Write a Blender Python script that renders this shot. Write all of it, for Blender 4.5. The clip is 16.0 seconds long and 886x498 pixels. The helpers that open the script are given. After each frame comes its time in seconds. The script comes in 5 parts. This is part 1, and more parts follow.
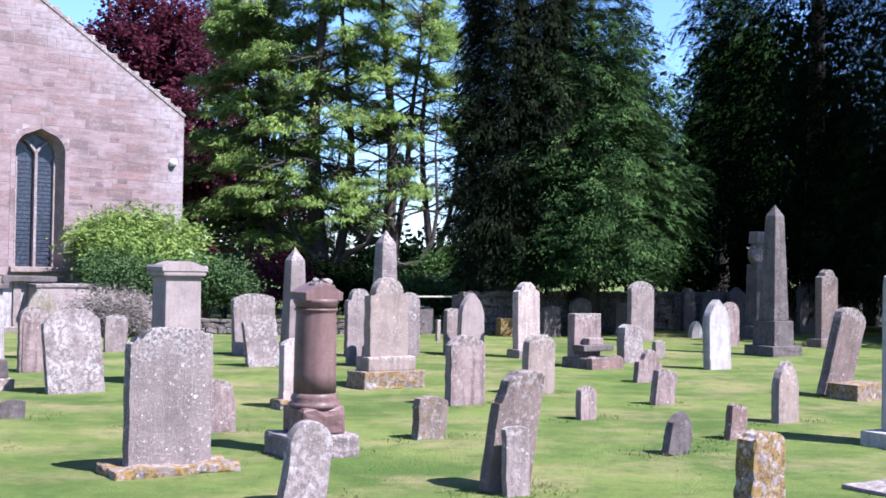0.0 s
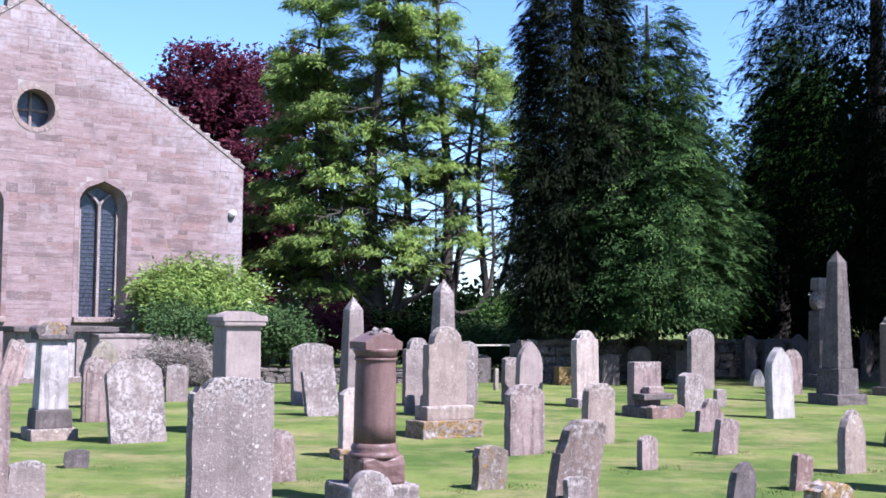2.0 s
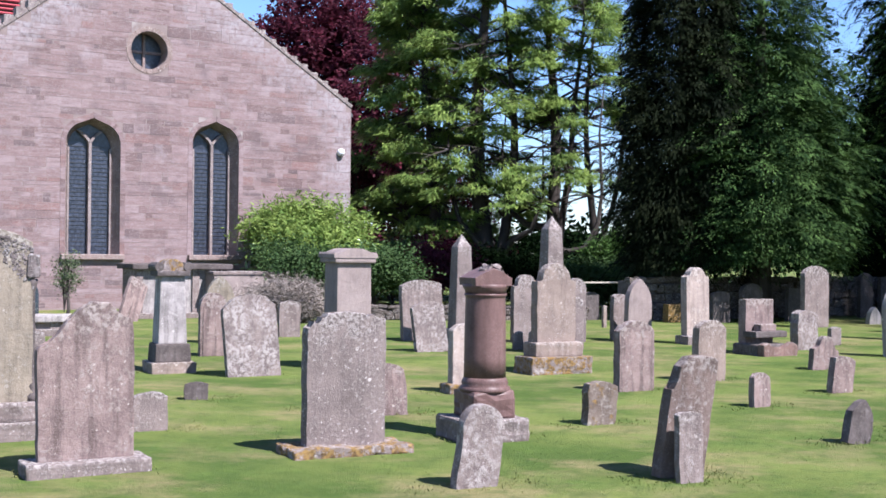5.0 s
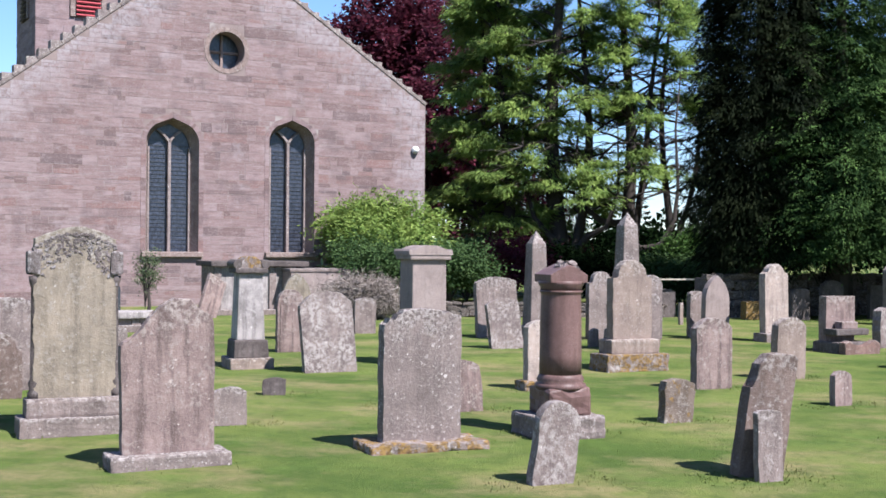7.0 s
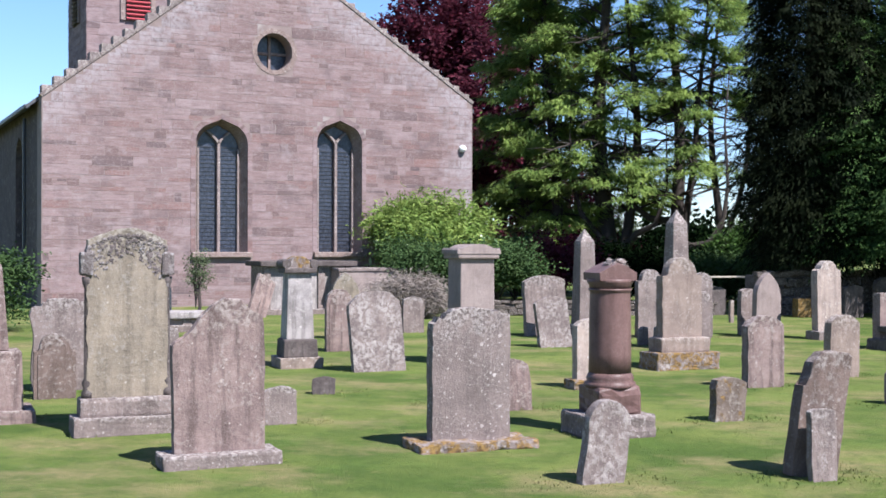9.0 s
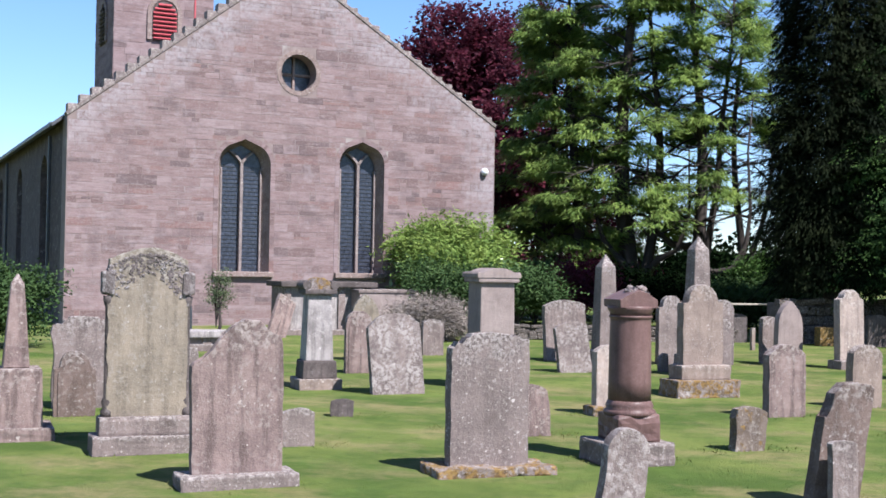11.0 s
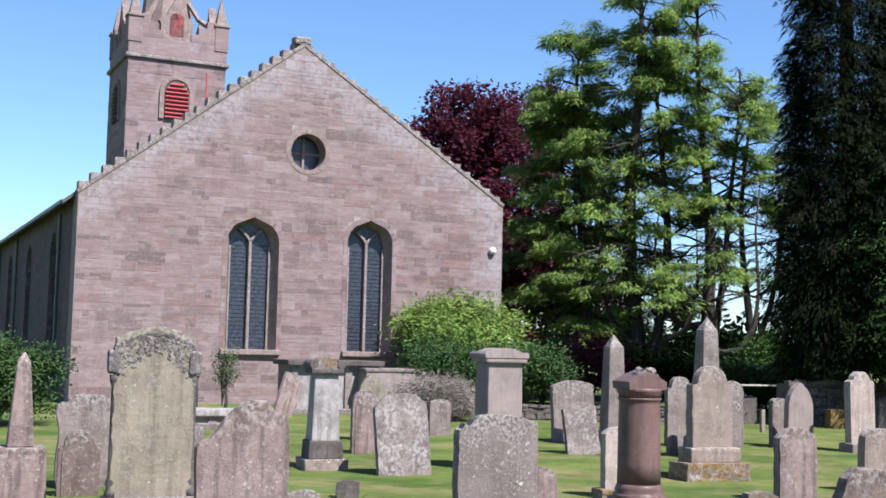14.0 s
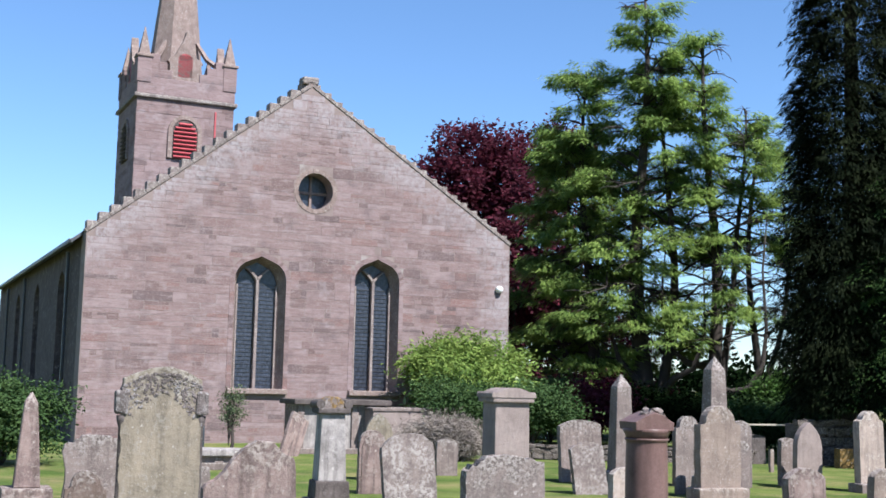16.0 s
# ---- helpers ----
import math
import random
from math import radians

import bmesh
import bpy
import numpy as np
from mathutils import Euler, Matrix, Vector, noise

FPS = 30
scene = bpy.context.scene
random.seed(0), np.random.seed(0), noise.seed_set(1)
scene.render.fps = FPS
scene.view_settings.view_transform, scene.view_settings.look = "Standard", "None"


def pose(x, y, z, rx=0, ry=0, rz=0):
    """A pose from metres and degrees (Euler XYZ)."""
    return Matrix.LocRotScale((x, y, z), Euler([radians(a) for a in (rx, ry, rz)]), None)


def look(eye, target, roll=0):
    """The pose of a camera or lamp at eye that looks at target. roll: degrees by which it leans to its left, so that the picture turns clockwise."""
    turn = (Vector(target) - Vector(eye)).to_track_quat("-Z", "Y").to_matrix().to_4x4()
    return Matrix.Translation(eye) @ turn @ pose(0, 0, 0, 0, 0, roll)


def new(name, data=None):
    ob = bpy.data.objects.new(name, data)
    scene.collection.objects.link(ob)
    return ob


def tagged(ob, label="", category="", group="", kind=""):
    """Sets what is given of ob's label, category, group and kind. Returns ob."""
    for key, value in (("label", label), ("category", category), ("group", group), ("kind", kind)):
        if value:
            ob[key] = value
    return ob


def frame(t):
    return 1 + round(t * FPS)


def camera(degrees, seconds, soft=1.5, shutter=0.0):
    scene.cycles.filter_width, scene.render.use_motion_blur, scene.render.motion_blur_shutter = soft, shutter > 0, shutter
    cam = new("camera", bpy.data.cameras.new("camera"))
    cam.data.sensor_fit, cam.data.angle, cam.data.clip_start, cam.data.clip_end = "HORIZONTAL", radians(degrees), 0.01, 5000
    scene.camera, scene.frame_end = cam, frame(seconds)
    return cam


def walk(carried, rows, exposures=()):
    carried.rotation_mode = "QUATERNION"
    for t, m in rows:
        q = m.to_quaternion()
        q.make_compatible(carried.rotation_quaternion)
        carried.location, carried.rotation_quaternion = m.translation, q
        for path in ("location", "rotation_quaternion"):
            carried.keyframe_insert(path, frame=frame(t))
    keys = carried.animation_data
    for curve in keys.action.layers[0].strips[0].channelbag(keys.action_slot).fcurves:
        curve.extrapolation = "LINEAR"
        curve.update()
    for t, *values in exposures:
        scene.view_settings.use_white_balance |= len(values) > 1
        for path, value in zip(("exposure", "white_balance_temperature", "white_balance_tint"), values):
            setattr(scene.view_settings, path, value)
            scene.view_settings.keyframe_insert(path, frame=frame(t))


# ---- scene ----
cam = camera(40.75, 16.0, soft=1.7)
# seconds, yaw to the left, pitch, roll, place: a hand-held turn nearly on the spot
TURNS = [
    (0.0, 0.19, 0.90, 1.00, 0.043, 0.054, 1.592), (0.5, 0.57, 1.36, 0.77, 0.042, 0.047, 1.597), (1.0, 1.44, 2.22, 0.58, 0.036, 0.042, 1.604),
    (1.5, 2.12, 2.86, 0.63, 0.031, 0.036, 1.605), (2.0, 2.92, 3.18, 0.71, 0.021, 0.028, 1.598), (2.5, 4.06, 3.24, 0.46, 0.015, 0.026, 1.598),
    (3.0, 5.49, 3.04, 0.54, 0.011, 0.009, 1.589), (3.5, 6.29, 1.45, 0.66, 0.008, 0.004, 1.585), (4.0, 6.86, 0.39, 0.54, 0.004, 0.006, 1.583),
    (6.5, 10.41, 0.02, 0.70, -0.008, -0.012, 1.580), (7.0, 11.54, -0.03, 0.51, -0.009, -0.020, 1.579), (7.5, 12.46, -0.10, 0.48, -0.009, -0.016, 1.578),
    (8.0, 13.09, -0.15, 0.25, -0.009, -0.011, 1.580), (8.5, 13.46, -0.14, 0.21, -0.011, -0.013, 1.578), (9.0, 13.83, -0.10, 0.14, -0.013, -0.017, 1.580),
    (11.5, 14.97, 1.45, 1.08, -0.013, -0.009, 1.601), (12.0, 14.85, 2.07, 0.90, -0.014, -0.007, 1.603), (12.5, 14.91, 2.75, 1.09, -0.017, -0.003, 1.608),
    (13.0, 15.01, 3.47, 1.18, -0.017, -0.005, 1.611), (13.5, 15.08, 4.09, 1.28, -0.018, -0.004, 1.618), (14.0, 15.28, 4.68, 1.32, -0.018, -0.007, 1.619),
    (14.5, 15.49, 5.27, 1.22, -0.017, -0.015, 1.623), (15.0, 15.62, 5.77, 1.19, -0.013, -0.029, 1.626), (15.5, 15.66, 6.18, 1.25, -0.006, -0.035, 1.630),
    (16.0, 15.66, 6.51, 1.31, -0.006, -0.036, 1.633),
]


def facing(yaw, pitch, roll, *place):
    y, p = radians(yaw), radians(pitch)
    ahead = Vector((-math.sin(y) * math.cos(p), math.cos(y) * math.cos(p), math.sin(p)))
    return look(place, Vector(place) + ahead * 10, roll)


# the clip's camera closes down as the bright sky comes in
EXPOSURES = [(0.0, 1.78, 5430, 21), (3.5, 1.58, 5580, 20), (7.0, 1.3, 5860, 14), (9.0, 1.28, 5840, 14), (12.5, 1.21, 5860, 12), (16.0, 1.2, 5860, 9)]
walk(cam, [(row[0], facing(*row[1:])) for row in TURNS], EXPOSURES)

# ---------------------------------------------------------------- light
SUN_AZ, SUN_EL = radians(-29), radians(52)      # towards the sun, from +x
toward = Vector((math.cos(SUN_AZ) * math.cos(SUN_EL), math.sin(SUN_AZ) * math.cos(SUN_EL), math.sin(SUN_EL)))
world = bpy.data.worlds.new("sky")
scene.world = world
world.use_nodes = True
wn = world.node_tree.nodes
sky = wn.new("ShaderNodeTexSky")
sky.sky_type = "NISHITA"
sky.sun_disc = False
sky.sun_elevation = SUN_EL
sky.sun_rotation = math.pi / 2 - SUN_AZ
sky.altitude, sky.air_density, sky.dust_density, sky.ozone_density = 50, 1.0, 0.1, 6.0
world.node_tree.links.new(sky.outputs[0], wn["Background"].inputs[0])
wn["Background"].inputs[1].default_value = 0.079
sun = new("sun", bpy.data.lights.new("sun", "SUN"))
sun.data.energy, sun.data.angle, sun.data.color = 5.0, radians(0.5), (1.0, 0.95, 0.87)
sun.matrix_world = look(toward * 60, (0, 0, 0))


# ---------------------------------------------------------------- materials
def nodes_of(name):
    m = bpy.data.materials.new(name)
    m.use_nodes = True
    return m, m.node_tree.nodes, m.node_tree.links, m.node_tree.nodes["Principled BSDF"]


def noise_node(n, l, vec, scale, detail=4, rough=0.6):
    t = n.new("ShaderNodeTexNoise")
    t.inputs["Scale"].default_value, t.inputs["Detail"].default_value, t.inputs["Roughness"].default_value = scale, detail, rough
    l.new(vec, t.inputs["Vector"])
    return t.outputs["Fac"]


def ramp(n, l, fac, lo, hi):
    r = n.new("ShaderNodeMapRange")
    r.inputs[1].default_value, r.inputs[2].default_value = lo, hi
    l.new(fac, r.inputs[0])
    return r.outputs[0]


def mixed(n, l, fac, a, b):
    m = n.new("ShaderNodeMix")
    m.data_type = "RGBA"
    for socket, v in ((m.inputs[0], fac), (m.inputs[6], a), (m.inputs[7], b)):
        if isinstance(v, (int, float)):
            socket.default_value = v
        elif isinstance(v, tuple):
            socket.default_value = (*v, 1)
        else:
            l.new(v, socket)
    return m.outputs[2]


def times(n, l, a, b):
    m = n.new("ShaderNodeMath")
    m.operation = "MULTIPLY"
    for k, v in enumerate((a, b)):
        if isinstance(v, (int, float)):
            m.inputs[k].default_value = v
        else:
            l.new(v, m.inputs[k])
    return m.outputs[0]


def bump(n, l, bsdf, height, strength, dist):
    b = n.new("ShaderNodeBump")
    b.inputs["Strength"].default_value, b.inputs["Distance"].default_value = strength, dist
    l.new(height, b.inputs["Height"])
    l.new(b.outputs[0], bsdf.inputs["Normal"])


def own_coords(n, l):
    """Object coordinates, shifted by a chance amount for every object."""
    tc, oi = n.new("ShaderNodeTexCoord"), n.new("ShaderNodeObjectInfo")
    v = n.new("ShaderNodeVectorMath")
    v.operation = "MULTIPLY_ADD"
    l.new(oi.outputs["Random"], v.inputs[0])
    v.inputs[1].default_value = (37.0, 53.0, 71.0)
    l.new(tc.outputs["Object"], v.inputs[2])
    return v.outputs[0], oi.outputs["Random"]


def stretched(n, l, vec, s):
    m = n.new("ShaderNodeMapping")
    m.inputs["Scale"].default_value = s
    l.new(vec, m.inputs["Vector"])
    return m.outputs[0]


BASE_SCALE = 0.67      # base colours lowered against the exposure, so shade comes out deeper


def stone_mat(name, base, dark, pale=(0.6, 0.58, 0.54), lichen=0.3, streak=0.5, moss=0.0, spot=22.0, relief=0.7, crown=0.0, discs=0.1):
    m, n, l, b = nodes_of(name)
    base, dark, pale = ((p[0] * 1.03 * BASE_SCALE, p[1] * 0.965 * BASE_SCALE, p[2] * 0.935 * BASE_SCALE) for p in (base, dark, pale))
    vec, rnd = own_coords(n, l)
    c = mixed(n, l, ramp(n, l, noise_node(n, l, vec, 3.4, 7, 0.65), 0.41, 0.6), base, dark)
    run = noise_node(n, l, stretched(n, l, vec, (9, 9, 0.8)), 1.5, 5)
    c = mixed(n, l, times(n, l, ramp(n, l, run, 0.47, 0.66), streak), c, tuple(v * 0.45 for v in dark))
    grain = noise_node(n, l, vec, 70, 3)
    c = mixed(n, l, times(n, l, ramp(n, l, grain, 0.35, 0.7), 0.24), c, tuple(min(1, v * 1.5) for v in base))
    patch = noise_node(n, l, vec, spot, 8, 0.72)
    where = noise_node(n, l, vec, 4.3, 5, 0.65)
    lf = times(n, l, ramp(n, l, patch, 0.55 - 0.12 * lichen, 0.62 - 0.1 * lichen), ramp(n, l, where, 0.4, 0.58))
    c = mixed(n, l, times(n, l, lf, min(0.9, 0.35 + lichen * 0.8)), c, pale)
    crumb = noise_node(n, l, vec, spot * 3.3, 4, 0.6)
    c = mixed(n, l, times(n, l, ramp(n, l, crumb, 0.6, 0.65), 0.1 + 0.8 * lichen), c, pale)
    # round white crusts of lichen, a few centimetres across, thicker in some places
    for size, share in ((19.0, 0.5), (41.0, 0.8)):
        cell = n.new("ShaderNodeTexVoronoi")
        cell.inputs["Scale"].default_value = size
        wob = n.new("ShaderNodeVectorMath")
        wob.operation = "ADD"
        l.new(vec, wob.inputs[0])
        l.new(times(n, l, noise_node(n, l, vec, 60, 2), 0.03), wob.inputs[1])
        l.new(wob.outputs[0], cell.inputs["Vector"])
        chance = n.new("ShaderNodeSeparateColor")
        l.new(cell.outputs["Color"], chance.inputs[0])
        disc = times(n, l, ramp(n, l, cell.outputs["Distance"], 0.36, 0.22), ramp(n, l, chance.outputs[0], 1.0 - share * discs, 1.04 - share * discs))
        c = mixed(n, l, times(n, l, times(n, l, disc, ramp(n, l, where, 0.36, 0.52)), 0.85), c, tuple(min(0.72, v * 1.3) for v in pale))
    dirt = noise_node(n, l, vec, 6.5, 7, 0.7)
    c = mixed(n, l, times(n, l, ramp(n, l, dirt, 0.52, 0.72), 0.36), c, tuple(v * 0.5 for v in dark))
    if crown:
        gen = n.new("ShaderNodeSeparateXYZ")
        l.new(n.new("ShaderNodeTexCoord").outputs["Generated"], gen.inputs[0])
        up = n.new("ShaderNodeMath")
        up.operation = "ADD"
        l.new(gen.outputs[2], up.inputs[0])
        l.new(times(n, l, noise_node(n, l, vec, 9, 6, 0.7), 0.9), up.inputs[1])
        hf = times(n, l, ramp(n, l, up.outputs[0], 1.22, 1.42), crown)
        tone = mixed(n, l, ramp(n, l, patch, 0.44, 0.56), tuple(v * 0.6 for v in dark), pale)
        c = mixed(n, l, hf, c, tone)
    if moss:
        mf = times(n, l, ramp(n, l, noise_node(n, l, vec, 13, 8, 0.75), 0.62 - 0.22 * moss, 0.7 - 0.22 * moss), 0.95)
        tint = mixed(n, l, ramp(n, l, noise_node(n, l, vec, 30, 3), 0.4, 0.6), (0.1, 0.06, 0.026), (0.23, 0.14, 0.046))
        c = mixed(n, l, mf, c, tint)
    l.new(c, b.inputs["Base Color"])
    b.inputs["Roughness"].default_value = 0.9
    b.inputs["Specular IOR Level"].default_value = 0.12
    h = n.new("ShaderNodeMath")
    h.operation = "ADD"
    l.new(times(n, l, grain, 0.5), h.inputs[0])
    l.new(times(n, l, patch, 1.0), h.inputs[1])
    bump(n, l, b, h.outputs[0], relief, 0.012)
    return m


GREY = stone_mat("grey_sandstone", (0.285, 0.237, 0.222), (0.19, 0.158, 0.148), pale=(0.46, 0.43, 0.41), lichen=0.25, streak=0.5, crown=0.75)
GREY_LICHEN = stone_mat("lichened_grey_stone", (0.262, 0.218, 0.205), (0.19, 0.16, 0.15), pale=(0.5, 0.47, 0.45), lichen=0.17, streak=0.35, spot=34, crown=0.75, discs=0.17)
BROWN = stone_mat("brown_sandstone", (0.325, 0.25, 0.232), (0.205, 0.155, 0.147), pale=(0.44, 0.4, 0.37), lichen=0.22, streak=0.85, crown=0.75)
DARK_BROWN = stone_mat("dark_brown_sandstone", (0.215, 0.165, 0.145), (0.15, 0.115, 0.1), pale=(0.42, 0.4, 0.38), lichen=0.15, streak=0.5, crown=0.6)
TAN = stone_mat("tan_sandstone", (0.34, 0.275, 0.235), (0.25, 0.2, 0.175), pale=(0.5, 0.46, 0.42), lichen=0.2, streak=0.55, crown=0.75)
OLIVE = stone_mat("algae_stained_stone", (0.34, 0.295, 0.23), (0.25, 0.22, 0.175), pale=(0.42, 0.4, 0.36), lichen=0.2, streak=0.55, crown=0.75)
LICHEN = stone_mat("lichen_crusted_stone", (0.27, 0.225, 0.21), (0.17, 0.14, 0.135), pale=(0.46, 0.43, 0.41), lichen=0.75, streak=0.4, spot=19)
CRUST = stone_mat("heavy_lichen_crust", (0.22, 0.19, 0.185), (0.12, 0.105, 0.1), pale=(0.42, 0.41, 0.41), lichen=0.6, streak=0.2, spot=24, relief=1.0)
SMOOTH = stone_mat("smooth_grey_sandstone", (0.36, 0.305, 0.285), (0.3, 0.25, 0.235), pale=(0.46, 0.42, 0.4), lichen=0.02, streak=0.3, discs=0.02)
WHITE = stone_mat("pale_marble", (0.47, 0.445, 0.425), (0.36, 0.335, 0.31), pale=(0.55, 0.53, 0.51), lichen=0.2, streak=0.55)
DIRTY_WHITE = stone_mat("sooted_white_stone", (0.46, 0.435, 0.425), (0.27, 0.25, 0.245), pale=(0.56, 0.54, 0.52), lichen=0.2, streak=0.7)
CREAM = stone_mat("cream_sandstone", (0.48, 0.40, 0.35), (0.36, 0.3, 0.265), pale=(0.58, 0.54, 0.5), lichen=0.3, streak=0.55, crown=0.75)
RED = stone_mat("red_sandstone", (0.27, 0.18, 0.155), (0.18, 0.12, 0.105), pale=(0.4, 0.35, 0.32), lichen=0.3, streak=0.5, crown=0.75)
# dark stone; near the boundary wall its colour also stands for tree shade
DARK = stone_mat("dark_and_shaded_stone", (0.15, 0.13, 0.125), (0.09, 0.078, 0.075), pale=(0.26, 0.24, 0.23), lichen=0.3, streak=0.5)
MOSSY = stone_mat("mossy_stone", (0.28, 0.24, 0.225), (0.18, 0.15, 0.145), pale=(0.5, 0.47, 0.45), lichen=0.55, streak=0.3, moss=0.75, relief=1.0)
GRANITE = stone_mat("red_granite", (0.2, 0.128, 0.118), (0.155, 0.098, 0.09), pale=(0.3, 0.24, 0.22), lichen=0.05, streak=0.45, spot=60, relief=0.12, discs=0.0)
GRANITE.node_tree.nodes["Principled BSDF"].inputs["Roughness"].default_value = 0.36
SLATE_BLUE = stone_mat("blue_slate", (0.05, 0.07, 0.09), (0.035, 0.05, 0.06), lichen=0.1, streak=0.2)
# rubble colour lowered to hold the trees' shade on the boundary wall
RUBBLE = stone_mat("shade_dark_rubble", (0.15, 0.125, 0.11), (0.07, 0.058, 0.052), lichen=0.35, streak=0.1, spot=9)


def ashlar_mat(name, tones, skews=None):
    """Church masonry: every block takes its own tone; skews: the gable's outline, along which grey lichen has settled."""
    m, n, l, b = nodes_of(name)
    vec, rnd = own_coords(n, l)
    isl = n.new("ShaderNodeNewGeometry").outputs["Random Per Island"]

    def calc(op, a, c=0.0):
        q = n.new("ShaderNodeMath")
        q.operation = op
        for k, v in enumerate((a, c)):
            if isinstance(v, (int, float)):
                q.inputs[k].default_value = v
            else:
                l.new(v, q.inputs[k])
        return q.outputs[0]

    cr = n.new("ShaderNodeValToRGB")
    cr.color_ramp.interpolation = "CONSTANT"
    for k, (p, c) in enumerate(tones):
        e = cr.color_ramp.elements[k] if k < 2 else cr.color_ramp.elements.new(p)
        e.position, e.color = p, (c[0] * 1.02, c[1] * 0.97, c[2] * 0.98, 1)
    l.new(calc("FRACT", calc("ADD", rnd, isl)), cr.inputs[0])
    place = n.new("ShaderNodeTexCoord").outputs["Object"]
    # weather blurs the blocks in wide patches
    big = noise_node(n, l, place, 0.5, 6, 0.6)
    c = mixed(n, l, times(n, l, ramp(n, l, big, 0.42, 0.68), 0.35), cr.outputs[0], (0.325, 0.24, 0.22))
    # bedding of the sandstone: long thin level streaks
    bed = noise_node(n, l, stretched(n, l, vec, (1.3, 1.3, 15)), 1.9, 8, 0.7)
    c = mixed(n, l, times(n, l, ramp(n, l, bed, 0.47, 0.6), 0.55), c, (0.19, 0.133, 0.119))
    run = noise_node(n, l, stretched(n, l, place, (0.9, 0.9, 5)), 2.2, 7, 0.7)
    c = mixed(n, l, times(n, l, ramp(n, l, run, 0.52, 0.62), 0.45), c, (0.44, 0.355, 0.335))
    c = mixed(n, l, times(n, l, ramp(n, l, run, 0.44, 0.34), 0.32), c, (0.2, 0.142, 0.128))
    fine = noise_node(n, l, vec, 26, 5, 0.7)
    c = mixed(n, l, times(n, l, ramp(n, l, fine, 0.5, 0.64), 0.4), c, (0.44, 0.37, 0.35))
    chalk = noise_node(n, l, place, 1.3, 8, 0.72)
    c = mixed(n, l, times(n, l, ramp(n, l, chalk, 0.56, 0.66), 0.4), c, (0.47, 0.41, 0.4))
    soot = noise_node(n, l, stretched(n, l, place, (1.0, 1, 1.3)), 0.9, 8, 0.74)
    c = mixed(n, l, times(n, l, ramp(n, l, soot, 0.5, 0.62), 0.5), c, (0.155, 0.12, 0.116))
    if skews:
        eave_a, eave_b, apex_x, apex_z, width = skews
        xyz = n.new("ShaderNodeSeparateXYZ")
        l.new(place, xyz.inputs[0])
        left = calc("SUBTRACT", calc("MULTIPLY_ADD", xyz.outputs[0], (apex_z - eave_a) / apex_x), xyz.outputs[2])
        left.node.inputs[0].links[0].from_node.inputs[2].default_value = eave_a
        far = calc("MULTIPLY_ADD", xyz.outputs[0], -(apex_z - eave_b) / (width - apex_x))
        far.node.inputs[2].default_value = apex_z + apex_x * (apex_z - eave_b) / (width - apex_x)
        depth = calc("MINIMUM", left, calc("SUBTRACT", far, xyz.outputs[2]))
        depth = calc("MINIMUM", depth, calc("MULTIPLY", calc("SUBTRACT", width, xyz.outputs[0]), 1.3))
        edge = calc("ADD", depth, calc("MULTIPLY", noise_node(n, l, place, 1.1, 7, 0.72), 4.2))
        crust = times(n, l, ramp(n, l, edge, 3.5, 2.3), ramp(n, l, noise_node(n, l, place, 7, 7, 0.75), 0.38, 0.54))
        c = mixed(n, l, times(n, l, crust, 0.78), c, (0.46, 0.42, 0.41))
    rosy = n.new("ShaderNodeVectorMath")
    rosy.operation = "MULTIPLY"
    l.new(c, rosy.inputs[0])
    rosy.inputs[1].default_value = (0.95 * BASE_SCALE, 0.935 * BASE_SCALE, 0.985 * BASE_SCALE)
    l.new(rosy.outputs[0], b.inputs["Base Color"])
    b.inputs["Roughness"].default_value = 0.92
    b.inputs["Specular IOR Level"].default_value = 0.2
    bump(n, l, b, calc("ADD", bed, times(n, l, fine, 0.6)), 0.45, 0.012)
    return m


def mortar_mat():
    """Old joints near the stone's own tone, repointed in white lime here and there."""
    m, n, l, b = nodes_of("lime_mortar")
    place = n.new("ShaderNodeTexCoord").outputs["Object"]
    c = mixed(n, l, ramp(n, l, noise_node(n, l, place, 2.1, 6), 0.4, 0.6), (0.215, 0.163, 0.15), (0.17, 0.128, 0.118))
    c = mixed(n, l, ramp(n, l, noise_node(n, l, place, 0.75, 5, 0.65), 0.56, 0.64), c, (0.26, 0.225, 0.21))
    l.new(c, b.inputs["Base Color"])
    b.inputs["Roughness"].default_value = 0.95
    bump(n, l, b, noise_node(n, l, place, 40, 4), 0.6, 0.01)
    return m


GABLE_W, EAVE_A, EAVE_B, APEX_X, APEX_Z = 12.13, 5.35, 5.85, 5.83, 9.85      # the church's gable
TONES = [(0.0, (0.30, 0.218, 0.198)), (0.2, (0.345, 0.258, 0.238)), (0.36, (0.265, 0.187, 0.168)), (0.5, (0.32, 0.235, 0.214)),
         (0.65, (0.2, 0.138, 0.122)), (0.74, (0.36, 0.28, 0.26)), (0.86, (0.285, 0.18, 0.154)), (0.94, (0.165, 0.122, 0.114))]
ASHLAR = ashlar_mat("church_sandstone", TONES, (EAVE_A, EAVE_B, APEX_X, APEX_Z, GABLE_W))
TOWER_STONE = ashlar_mat("tower_sandstone", TONES)
DRESSED = stone_mat("dressed_sandstone", (0.32, 0.25, 0.23), (0.23, 0.18, 0.165), lichen=0.25, streak=0.3)
COPING = stone_mat("coping_stone", (0.28, 0.24, 0.23), (0.18, 0.155, 0.15), lichen=0.5, streak=0.4)
# church stone darkened: the side's shade is in the colour, with real streaks
SHADED_SIDE_STONE = stone_mat("shaded_side_stone", (0.15, 0.125, 0.125), (0.1, 0.084, 0.087), lichen=0.05, streak=0.6, spot=9, discs=0.0)
